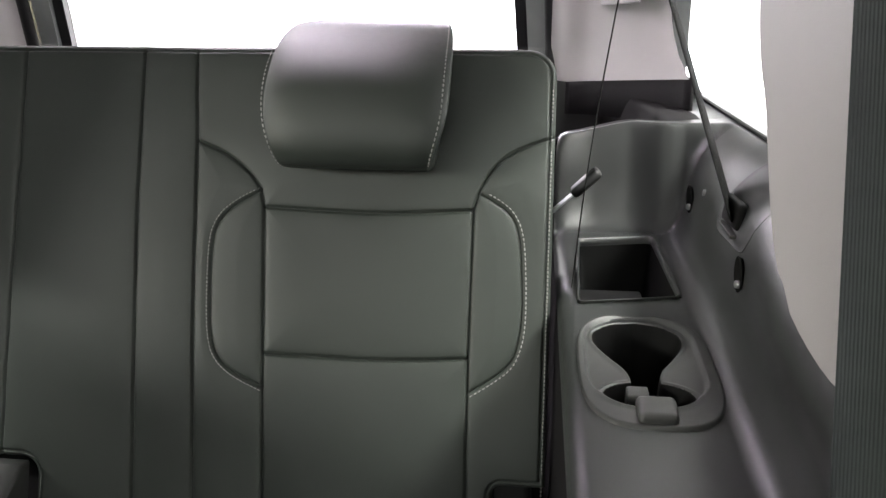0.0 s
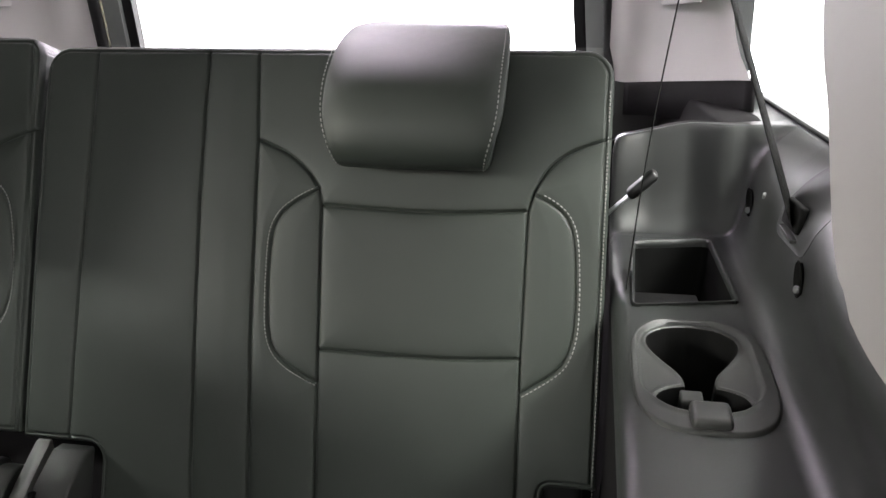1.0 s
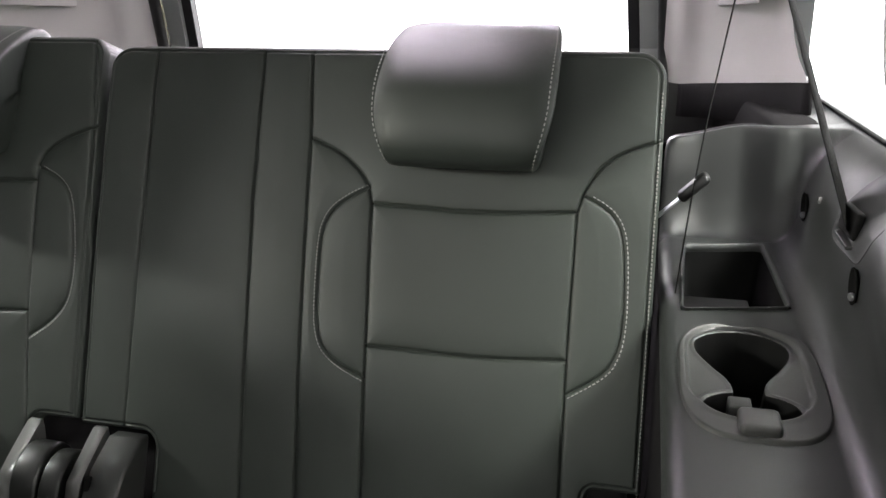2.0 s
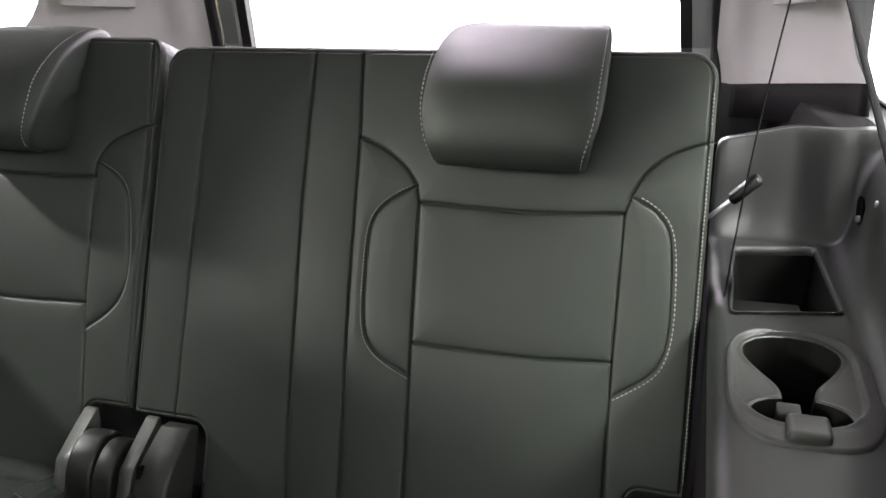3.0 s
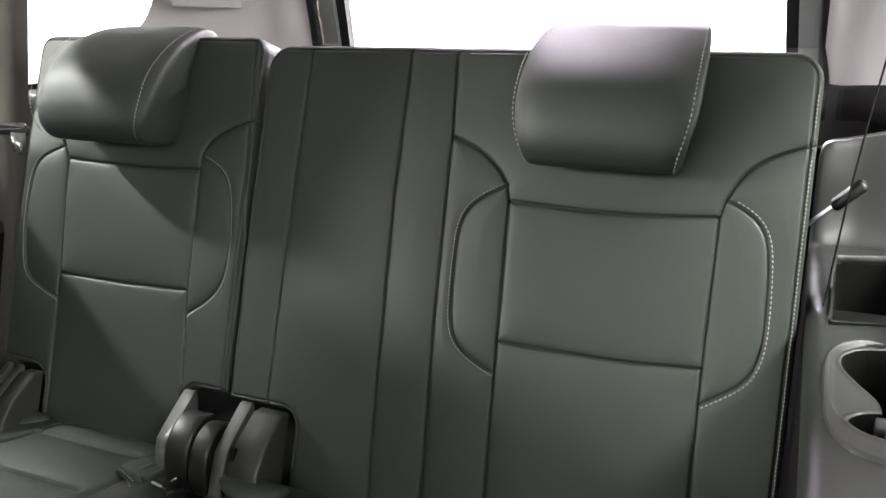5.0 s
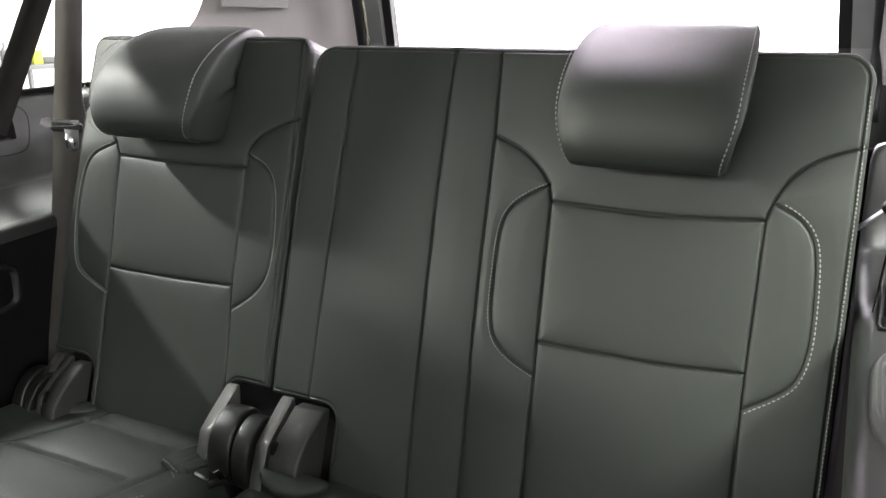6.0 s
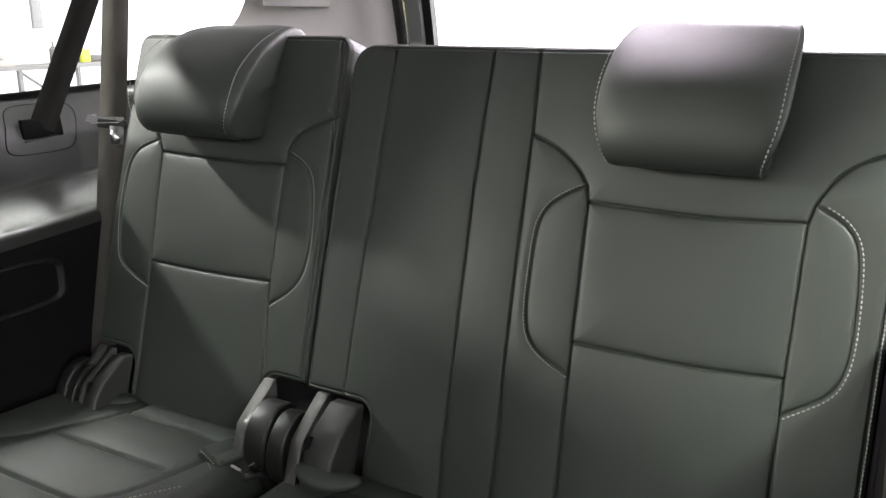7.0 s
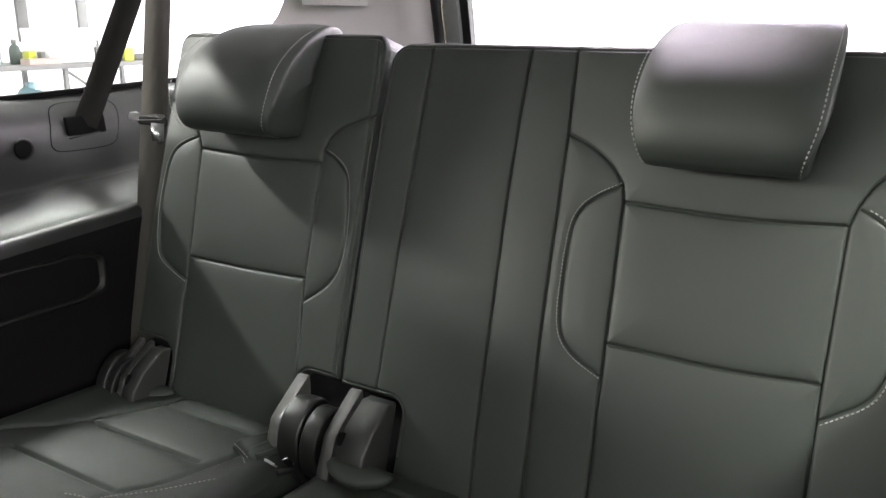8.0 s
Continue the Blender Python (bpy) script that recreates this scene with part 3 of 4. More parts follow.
def side_trim(name, label, sign, inner, holes):
    """Moulded side trim: inner face, ledge, filleted wall and window sill, lofted along the car."""
    trim = thing(name, label, "side trim", "", "structure")
    left = sign < 0
    ys = np.concatenate([np.arange(-1.25, -0.40, 0.05), np.arange(-0.40, 0.16, 0.004), np.arange(0.16, 0.262, 0.003), np.arange(0.262, 1.02, 0.03)])
    ledge = np.linspace(inner + 0.016, 0.772 if left else 0.765, 42)
    rows = []
    for y in ys:
        z, top = float(ledge_height(y, left)), sill_height(y, left)
        row = [(inner, 0.0), (inner, z * 0.5), (inner, z - 0.024), (inner + 0.002, z - 0.010), (inner + 0.007, z - 0.003)]
        rise = 0.036 * float(1 - smoothstep(0.10, 0.17, y)) if left else 0.0
        row += [(float(x), z + rise * float((x - ledge[0]) / (ledge[-1] - ledge[0])) ** 2) for x in ledge]
        for f in (0.02, 0.04, 0.06, 0.09, 0.13, 0.18, 0.24, 0.34, 0.45, 0.535, 0.62, 0.68, 0.74, 0.79, 0.84, 0.92):
            row.append((wall_x(y, z + rise + (top - z - rise) * f, left), z + rise + (top - z - rise) * f))
        x = wall_x(y, top, left)
        row += [(x + 0.003, top + 0.001), (x + 0.008, top + 0.003), (0.88, top + 0.004)]
        hollow = 0.024 * float(smoothstep(0.160, 0.185, y)) * float(1 - smoothstep(0.26, 0.34, y))
        fall = 0.018 * float(smoothstep(0.165, 0.195, y)) * float(1 - smoothstep(0.238, 0.25, y)) * (0.0 if left else 1.0)
        row = [(x, zz - fall * float(1 - smoothstep(inner + 0.01, 0.735, x)) if zz > 0.6 * z else zz) for x, zz in row]
        if not left and y > 0.2:
            # the moulding runs on up to the rear pillar beside the shelf
            ramp = 0.762 + 0.008 * float(smoothstep(0.2, 0.30, y))
            row = [(x, max(zz, zz + (ramp - zz) * float(smoothstep(0.690, 0.768, x)))) for x, zz in row]
        rows.append([(sign * x, float(y) + hollow * float(smoothstep(0.590, 0.675, x) * (1 - smoothstep(0.715, 0.776, x))), zz) for x, zz in row])
    wide = len(rows[0])
    verts = [v for r in rows for v in r]
    faces = {"moulding": [], "lower_panel": [], "rear_shade": []}
    for i in range(len(rows) - 1):
        for j in range(wide - 1):
            a = i * wide + j
            mid = (np.array(verts[a]) + np.array(verts[a + wide + 1])) / 2
            if any(h(abs(mid[0]), mid[1]) for h in holes) and 4 < j < 46:
                continue
            f = (a, a + 1, a + wide + 1, a + wide)
            # Rear shelf and plastic ramp go near-black to paint in their shade.
            key = "lower_panel" if j < 2 else "rear_shade" if mid[1] > 0.236 and j < 61 and (left or mid[0] < 0.845) else "moulding"
            faces[key].append(f if sign < 0 else f[::-1])
    for key, mat, text in (("moulding", PLASTIC, "black grained plastic moulding"), ("lower_panel", DARK_LINING, "near-black lower panel"), ("rear_shade", DARK_LINING, "rear shelf lining and ramp painted near-black for shade")):
        used = sorted({i for f in faces[key] for i in f})
        at = {i: n for n, i in enumerate(used)}
        from_lists(key, [verts[i] for i in used], [tuple(at[i] for i in f) for f in faces[key]], mat, trim, text)
    # Unseen sheet added to block rear light in the gap beside the seat.
    part("gap_light_block", rounded_box((0.05, 0.012, 0.74), 0.004, (sign * 0.600, 0.225, 0.37)), DARK_LINING, trim, "unseen near-black sheet added to darken the gap beside the seat")
    return trim


BIN = [(0.6365, -0.055), (0.7635, -0.032), (0.7535, 0.158), (0.6445, 0.140)]
TRAY = (0.707, -0.186, 0.067, 0.104)


def in_bin(x, y):
    for (ax, ay), (bx, by) in zip(BIN, BIN[1:] + BIN[:1]):
        if (bx - ax) * (y - ay) - (by - ay) * (x - ax) < 0.003 * math.hypot(bx - ax, by - ay):
            return False
    return True


def in_tray(x, y):
    return abs((x - TRAY[0] + 0.006) / (TRAY[2] - 0.004)) ** 3.2 + abs((y - TRAY[1]) / (TRAY[3] - 0.004)) ** 3.2 < 1


side_trim("side_trim_right", "black grained plastic side trim with ledge beside the seat", 1, 0.616, [in_bin, in_tray])
side_trim("side_trim_left", "black grained plastic side trim with ledge beside the seat", -1, 0.655, [])


# ---------------------------------------------------------------- cabin shell
def structure(name, bm, mat, label, category, flat=True):
    return tagged(part(name, bm, mat, None, "", flat), label, category, "", "structure")


structure("floor", slab([(-0.9, -1.66), (0.9, -1.66), (0.9, 1.08), (-0.9, 1.08)], -0.06, "z", 0.0), CARPET, "black carpeted cabin floor", "floor")
structure("underbody", slab([(-0.82, -1.60), (0.82, -1.60), (0.82, 1.0), (-0.82, 1.0)], -0.486, "z", -0.064), RUBBER, "plain black underbody below the cabin floor", "underbody")
structure("ceiling", slab([(-0.9, -1.66), (0.9, -1.66), (0.9, 1.08), (-0.9, 1.08)], 0.06, "z", 1.30), HEADLINER, "beige cloth headliner", "ceiling")


def side_shell(sign, name, door_open):
    """Outer side of the body: sill part, roof rail and posts, with the windows left open."""
    wall = thing(name, "dark painted body side with window openings", "body side", "", "structure")
    base, deep = (0.862, 0.035) if sign > 0 else (-0.862, -0.035)
    for y0, y1 in ((-1.66, -1.42), (-0.55, 1.08)) if door_open else ((-1.66, 1.08),):
        part("lower_side", slab([(y0, -0.06), (y1, -0.06), (y1, 0.70), (y0, 0.70)], deep, "x", base), PAINT, wall, "", True)
    part("roof_rail", slab([(-1.66, 1.14), (0.10, 1.14), (0.10, 1.22), (1.08, 1.22), (1.08, 1.36), (-1.66, 1.36)], deep, "x", base), PAINT, wall, "", True)
    for y0, y1 in ((-0.55, -0.28), (0.80, 1.08), (-1.66, -1.42)):
        part("post", slab([(y0, 0.70), (y1, 0.70), (y1, 1.22 if y1 > 1 else 1.14), (y0, 1.22 if y1 > 1 else 1.14)], deep, "x", base), PAINT, wall, "", True)
    for y0, y1 in ((-0.28, 0.80), (-1.42, -0.55), ):
        if door_open and y0 == -1.42:
            continue
        pane = part("pane", slab([(y0, 0.70), (y1, 0.70), (y1, 1.22 if y1 > 0 else 1.14), (y0, 1.22 if y1 > 0 else 1.14)], deep * 0.12, "x", base + deep * 0.4), GLASS, wall, "clear window glass", True)
        pane.visible_shadow = False
    if sign > 0:
        seal = rounded_box((0.007, 1.04, 0.004), 0.0015, (base - 0.002, 0.10, 0.7685), pose(0, 0, 0, 2.5, 0, 0))
    else:
        seal = rounded_box((0.012, 0.80, 0.010), 0.002, (base + 0.002, -0.07, 0.7665), pose(0, 0, 0, 1.7, 0, 0))
    part("glass_seal", seal, WELL, wall, "black rubber window seal")
    return wall


side_shell(1, "wall_right", True)
side_shell(-1, "wall_left", False)
# Unseen panel added to keep much of the front light off the seats.
structure("wall_front", slab([(-0.9, -0.06), (0.9, -0.06), (0.9, 0.84), (-0.9, 0.84)], -0.04, "y", -1.6), PLASTIC_SATIN, "plain grey unseen panel added to limit light from the front", "bulkhead")

# liftgate: lower trim, frame and glass, which leans forward with height
gate = thing("wall_rear", "liftgate with black lower trim and wide rear window", "liftgate", "", "structure")
part("lower_trim", slab([(-0.86, 0.0), (0.86, 0.0), (0.86, 0.80), (-0.86, 0.80)], 0.05, "y", 1.0), PLASTIC_DARK, gate, "", True)


def leaning(bm):
    for v in bm.verts:
        v.co.y -= 0.36 * max(v.co.z - 0.85, 0.0)
    return bm


def tall_slab(outline, depth, base, bevel=0.0):
    bm = slab(outline, depth, "y", base, bevel)
    bmesh.ops.bisect_plane(bm, geom=bm.verts[:] + bm.edges[:] + bm.faces[:], plane_co=(0, 0, 0.85), plane_no=(0, 0, 1))
    return leaning(bm)


for s in (-1, 1):
    part("glass_edge", tall_slab([(s * 0.548, 0.80), (s * 0.574, 0.80), (s * 0.536, 1.29), (s * 0.510, 1.29)][:: s], 0.03, 1.0, 0.004), RUBBER, gate, "black glass edge", True)
    part("side_frame", tall_slab([(s * 0.574, 0.80), (s * 0.616, 0.80), (s * 0.584, 1.29), (s * 0.536, 1.29)][:: s], 0.05, 0.985, 0.010), FRAME, gate, "grey moulded frame", True)
    part("weatherstrip", leaning(tube(spline([(s * 0.626, 0.965, 0.70), (s * 0.622, 0.965, 0.86), (s * 0.592, 0.965, 1.29)], 24), 0.014, 10)), RUBBER, gate, "black rubber door seal")
    part("corner_panel", slab([(s * 0.66, 0.80), (s * 0.90, 0.80), (s * 0.90, 1.32), (s * 0.50, 1.32)][:: s], 0.05, "y", 1.04), PAINT, gate, "", True)
pane = part("rear_glass", tall_slab([(-0.552, 0.80), (0.552, 0.80), (0.512, 1.29), (-0.512, 1.29)], 0.005, 1.02), GLASS, gate, "clear rear glass", True)
pane.visible_shadow = False
part("glass_seal", rounded_box((1.12, 0.02, 0.016), 0.005, (0, 0.995, 0.803)), RUBBER, gate)


def d_pillar(sign, name):
    """Beige moulding between the rear quarter window and the liftgate, with a grip recess plate."""
    pillar = thing(name, "beige plastic rear pillar trim above the black shelf", "pillar trim", "", "structure")
    ys = np.linspace(0, 1, 25)
    rows = []
    for z in np.linspace(0, 1, 16):
        row = []
        for f in ys:
            front_y = 0.36 + 0.26 * (1 - math.exp(-z / 0.13))
            a = Vector((0.838, front_y, 0.818 + 0.475 * z))
            b = Vector((0.680 - 0.010 * z, 0.93 - 0.14 * z, 0.778 + 0.515 * z))
            c = Vector((0.637 - 0.030 * z, 0.975 - 0.16 * z, 0.778 + 0.515 * z))
            f2 = float(f)
            p = a.lerp(b, min(1, f2 / 0.82)) if f2 <= 0.82 else b.lerp(c, (f2 - 0.82) / 0.18)
            inward = 0.02 * math.exp(-(((f2 - 0.82) / 0.09) ** 2)) + 0.012 * math.exp(-((f2 / 0.05) ** 2))
            row.append((sign * (p.x - inward * 0.6), p.y - inward, p.z))
        rows.append(row)
    verts = [v for r in rows for v in r]
    w = len(ys)
    faces = []
    for i in range(len(rows) - 1):
        for j in range(w - 1):
            f = (i * w + j, i * w + j + 1, (i + 1) * w + j + 1, (i + 1) * w + j)
            faces.append(f if sign < 0 else f[::-1])
    from_lists("moulding", verts, faces, BEIGE, pillar)
    if sign > 0:
        # black foot that closes the pillar down to the side trim
        bm = bmesh.new()
        edge = [Vector(p) + Vector((0.003, 0.003, 0.004)) for p in rows[0][:21]]
        rings = [[bm.verts.new(p + Vector((dx, 0, dz))) for p in edge] for dx, dz in ((0, 0), (0, -0.075), (0.006, -0.075), (0.006, 0))]
        for r, q in zip(rings, rings[1:] + rings[:1]):
            for i in range(len(edge) - 1):
                bm.faces.new((r[i], r[i + 1], q[i + 1], q[i]))
        for i in (0, -1):
            bm.faces.new([r[i] for r in rings])
        bmesh.ops.recalc_face_normals(bm, faces=bm.faces)
        part("foot", bm, DARK_LINING, pillar, "black lining below the pillar trim")
    plate = rounded_box((0.004, 0.20, 0.10), 0.0018)
    turn = Matrix.Translation((sign * 0.752, 0.68, 0.988)) @ pose(0, 0, 0, 0, 0, sign * 14.5)
    bmesh.ops.transform(plate, matrix=turn, verts=plate.verts)
    part("cover_plate", plate, BEIGE, pillar, "beige clip-on cover plate")
    return pillar


d_pillar(1, "pillar_right").location.x = -0.011
d_pillar(-1, "pillar_left")


def c_pillar(sign, name):
    """Beige moulding ahead of the quarter window, whose lower edge sweeps down over the black trim."""
    pillar = thing(name, "beige plastic pillar trim ahead of the quarter window", "pillar trim", "", "structure")
    edge = [(q.x, q.y) for q in spline([(-0.170, 1.30, 0), (-0.182, 1.21, 0), (-0.242, 0.92, 0), (-0.295, 0.831, 0), (-0.328, 0.772, 0), (-0.353, 0.736, 0), (-0.392, 0.706, 0), (-0.449, 0.691, 0), (-0.504, 0.687, 0), (-0.544, 0.69, 0), (-0.66, 0.6599999999999999, 0)], 44)]
    outline = edge + [(-0.66, 1.30)]
    bm = slab(outline, -0.092 if sign > 0 else 0.092, "x", sign * 0.860, 0.006)
    part("moulding", bm, BEIGE, pillar)
    return pillar


c_pillar(1, "pillar_right_front").location.x = -0.007
c_pillar(-1, "pillar_left_front")


# ---------------------------------------------------------------- right trim details
def on_ledge(x, y, up=0.0):
    return Vector((x, y, float(ledge_height(y)) + up))


def storage_bin():
    box = thing("storage_bin", "open black plastic storage bin set in the ledge", "bin", at=tuple(on_ledge(0.6985, 0.05)))
    o = box.location.copy()
    mid = sum((Vector((a, b, 0)) for a, b in BIN), Vector()) / 4

    def ring(inset, up, drop=0.0):
        pts, corners = [], []
        for a, b in BIN:
            p = Vector((a, b, 0))
            way = (mid - p)
            corners.append(p + Vector((math.copysign(inset, way.x), math.copysign(inset, way.y), 0)))
        for i, p in enumerate(corners):
            before, after = corners[i - 1], corners[(i + 1) % 4]
            r = 0.010
            a, b = p + (before - p).normalized() * r, p + (after - p).normalized() * r
            for t in (0, 0.33, 0.67, 1):
                q = a.lerp(p, t).lerp(p.lerp(b, t), t)
                pts.append(on_ledge(q.x, q.y, up) - Vector((0, 0, drop)) - o)
        return pts

    def loft(rings, cap):
        bm = bmesh.new()
        rows = [[bm.verts.new(p) for p in r] for r in rings]
        for r, s in zip(rows, rows[1:]):
            for i in range(len(r)):
                j = (i + 1) % len(r)
                bm.faces.new((r[i], r[j], s[j], s[i]))
        if cap:
            bm.faces.new(rows[-1])
        bmesh.ops.recalc_face_normals(bm, faces=bm.faces)
        return bm

    part("rim", loft([ring(-0.0055, -0.004), ring(-0.005, 0.002), ring(-0.003, 0.0036), ring(0.001, 0.0036), ring(0.003, 0.002), ring(0.004, -0.01)], False), PLASTIC, box, "raised plastic rim")
    # Well walls coloured near-black to paint in the bin's depth shade.
    part("well", loft([ring(0.004, -0.008), ring(0.008, 0, 0.05), ring(0.012, 0, 0.105)], True), WELL, box, "deep well with shade painted black")
    part("inner_step", rounded_box((0.080, 0.10, 0.045), 0.003, Vector((0.6845, 0.002, 0.545)) - o), PLASTIC_DARK, box)
    return box


def cup_tray():
    """Oval cup holder insert: a tulip-shaped deep well whose neck runs into a shallow lens-shaped well, with a catch and a hinged tab."""
    cx, cy, a, b = TRAY
    tray = thing("cup_holder", "black plastic oval cup holder set in the ledge", "cup holder", at=tuple(on_ledge(cx, cy)))
    o = tray.location.copy()
    half = [(0.0, -0.092), (0.026, -0.098), (0.044, -0.115), (0.046, -0.137), (0.033, -0.165), (0.019, -0.188), (0.0145, -0.205), (0.0145, -0.235)]
    right = bend(half, 40)
    tulip = [(0.704 + p, q) for p, q in right] + [(0.703 - p, q) for p, q in right[::-1]]

    def well_field(X, Y):
        """Distance inside the wells' outline, positive inside."""
        inside = np.zeros(X.shape, bool)
        for (ax, ay), (bx, by) in zip(tulip, tulip[1:] + tulip[:1]):
            cross = (ay > Y) != (by > Y)
            inside ^= cross & (X < ax + (Y - ay) * (bx - ax) / (by - ay if by != ay else 1e-9))
        d = line_distance(X, Y, tulip + tulip[:1])
        big = np.where(inside, d, -d)
        lens = 0.026 * (1 - np.hypot((X - 0.7035) / 0.044, (Y + 0.237) / 0.026))
        return np.maximum(big, lens), big

    def oval(X, Y, grow):
        k = (np.abs((X - cx) / (a + grow)) ** 3.2 + np.abs((Y - cy) / (b + grow)) ** 3.2) ** (1 / 3.2)
        return (1 - k) * a

    step = 0.0013
    X, Y = np.meshgrid(np.arange(cx - a - 0.006, cx + a + 0.006, step), np.arange(cy - b - 0.006, cy + b + 0.006, step))
    for field, reach in ((lambda p, q: well_field(p, q)[0], 0.55), (lambda p, q: oval(p, q, 0.003), 0.8)):
        for _ in range(2):
            s, e = field(X, Y), 1e-5
            gx, gy = (field(X + e, Y) - s) / e, (field(X, Y + e) - s) / e
            g = np.maximum(np.hypot(gx, gy), 0.3)
            close = np.abs(s) < reach * step * g
            X, Y = np.where(close, X - s * gx / g**2, X), np.where(close, Y - s * gy / g**2, Y)
    w, big = well_field(X, Y)
    edge = oval(X, Y, 0.003)
    recess = inside_round(X, Y, 0.645, 0.763, -0.262, -0.080, 0.056)
    deep = 0.004 * smoothstep(0.0, 0.0012, w) + np.where(big > -0.0003, 0.075, 0.030) * smoothstep(0.0003, 0.007, w)
    Z = np.asarray(ledge_height(Y)) + 0.0040 * smoothstep(0, 0.0022, edge) - 0.0055 * smoothstep(-0.001, 0.0045, recess) + 0.0015 * np.exp(-((w + 0.002) / 0.002) ** 2) * (1 - smoothstep(-0.0015, 0.0, w)) - deep - 0.004 * (edge < 0.0002)
    where = np.arange(X.size).reshape(X.shape)
    cells = np.stack([where[:-1, :-1], where[:-1, 1:], where[1:, 1:], where[1:, :-1]], -1).reshape(-1, 4)
    keep = edge.reshape(-1)[cells].mean(1) > 0
    dark = w.reshape(-1)[cells].max(1) > 3e-4
    verts = np.stack([X, Y, Z], -1).reshape(-1, 3) - np.array(o)
    # Wells split off in near-black so their depth looks shaded.
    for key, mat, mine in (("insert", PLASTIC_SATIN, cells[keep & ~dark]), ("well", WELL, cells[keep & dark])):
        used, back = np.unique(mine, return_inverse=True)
        from_lists(key, verts[used], [tuple(int(i) for i in f) for f in back.reshape(-1, 4)], mat, tray, "cup wells with shade painted black" if key == "well" else "")
    tilt = pose(0, 0, 0, 8.5, 0, 0)
    part("tab", rounded_box((0.037, 0.035, 0.020), 0.006, on_ledge(0.706, -0.270, 0.003) - o, tilt, 4), PLASTIC_SATIN, tray, "grey plastic hinged tab")
    part("catch", rounded_box((0.021, 0.018, 0.034), 0.002, on_ledge(0.693, -0.230, -0.015) - o, tilt), PLASTIC_SATIN, tray, "small grey catch")
    return tray


storage_bin()
cup_tray().location.x -= 0.006


def screw_recess(name, at, sign):
    hole = thing(name, "oblong recess with a bright screw in the side trim", "screw recess", "trim screws", at=at)
    bm = bmesh.new()
    ringed = []
    for k, (w, h, d) in enumerate(((0.0062, 0.019, 0.0), (0.0060, 0.019, 0.0010), (0.0048, 0.0172, 0.0013), (0.0044, 0.0166, -0.004))):
        ringed.append([bm.verts.new((-sign * d, w * math.cos(t), h * math.sin(t))) for t in np.linspace(0, 2 * math.pi, 28, endpoint=False)])
    for r, s in zip(ringed, ringed[1:]):
        for i in range(28):
            bm.faces.new((r[i], r[(i + 1) % 28], s[(i + 1) % 28], s[i]))
    bm.faces.new(ringed[-1])
    bmesh.ops.recalc_face_normals(bm, faces=bm.faces)
    # Recess coloured near-black to paint in its shade.
    part("recess", bm, WELL, hole)
    part("screw_head", drum(0.0042, 0.004, "x", (-sign * 0.0012, 0, -0.0105), 0.0012, 16), METAL, hole, "bright steel screw head")
    hole.rotation_euler = (sign * -0.12, 0, sign * 0.42)
    return hole


screw_recess("screw_recess", (wall_x(0.13, 0.674) - 0.005, 0.13, 0.674), 1)
screw_recess("screw_recess", (wall_x(-0.155, 0.655) - 0.005, -0.155, 0.655), 1)
dot = thing("trim_clip", "tiny bright clip in the side trim", "clip", at=(wall_x(0.085, 0.692) - 0.001, 0.085, 0.692))
part("head", drum(0.0045, 0.004, "x", (0, 0, 0), 0.001, 16), METAL, dot)
lhole = thing("round_clip", "round black clip in the side trim", "clip", at=(-wall_x(-0.15, 0.679, True) + 0.002, -0.150, 0.679))
part("collar", drum(0.0195, 0.004, "x", (0, 0, 0), 0.0015, 28), PLASTIC_DARK, lhole)
part("plug", drum(0.0165, 0.004, "x", (0.0025, -0.003, 0.001), 0.0015, 24), WELL, lhole)


def belt_slot(name, sign, at, drop, tall, lip_mat, shift, slant):
    """Framed slot from which the shoulder belt leaves the trim, on a cover that follows the wall."""
    slot = thing(name, "black plastic belt outlet cover in the side trim", "belt outlet", "belt outlets", at=at)
    s, left = sign, sign < 0
    verts, faces = [], []
    n = 48
    for f, up in ((0.0, 0.0003), (0.2, 0.0003), (0.4, 0.0003), (0.6, 0.0003), (0.8, 0.0003), (0.972, 0.0003), (0.975, 0.0004), (1.0, 0.0004), (1.0, -0.003)):
        for t in np.linspace(0, 2 * math.pi, n, endpoint=False):
            c, q = math.cos(t), math.sin(t)
            k = (abs(c) ** 5 + abs(q) ** 5) ** (-0.2)
            y, z = at[1] + shift + 0.074 * f * k * c + slant * f * q, at[2] - drop + tall * f * k * q
            verts.append((s * (wall_x(y, z, left) - up) - at[0], y - at[1], z - at[2]))
    for i in range(8):
        for j in range(n):
            k = (j + 1) % n
            faces.append((i * n + j, i * n + k, (i + 1) * n + k, (i + 1) * n + j)[:: -s])
    from_lists("cover", verts, faces[: 5 * n] if left else faces, PLASTIC, slot)
    if left:
        from_lists("joint", verts, faces[6 * n:], WELL, slot, "dark joint round the cover")
    # Solid near-black piece paints the slot's shaded hollow.
    part("opening", rounded_box((0.009, 0.084 if left else 0.066, 0.036 if left else 0.030), 0.003, (0.002 * s, 0.004, 0.006), pose(0, 0, 0, 0, s * 8, 0)), WELL, slot, "slot with shade painted black")
    part("lip", rounded_box((0.006 if left else 0.009, 0.066 if left else 0.054, 0.003 if left else 0.004), 0.001, (-0.002 * s if left else -0.004 * s, -0.002, -0.013), pose(0, 0, 0, 6, 0, 0)), lip_mat, slot, "moulded lip")
    return slot


SLOT_R, SLOT_L = Vector((wall_x(-0.06, 0.692) - 0.003, -0.06, 0.692)), Vector((-wall_x(-0.018, 0.703, True) + 0.003, -0.018, 0.703))
GUIDE_R, GUIDE_L = Vector((0.7255, 0.33, 1.09)), Vector((-0.745, 0.150, 1.105))
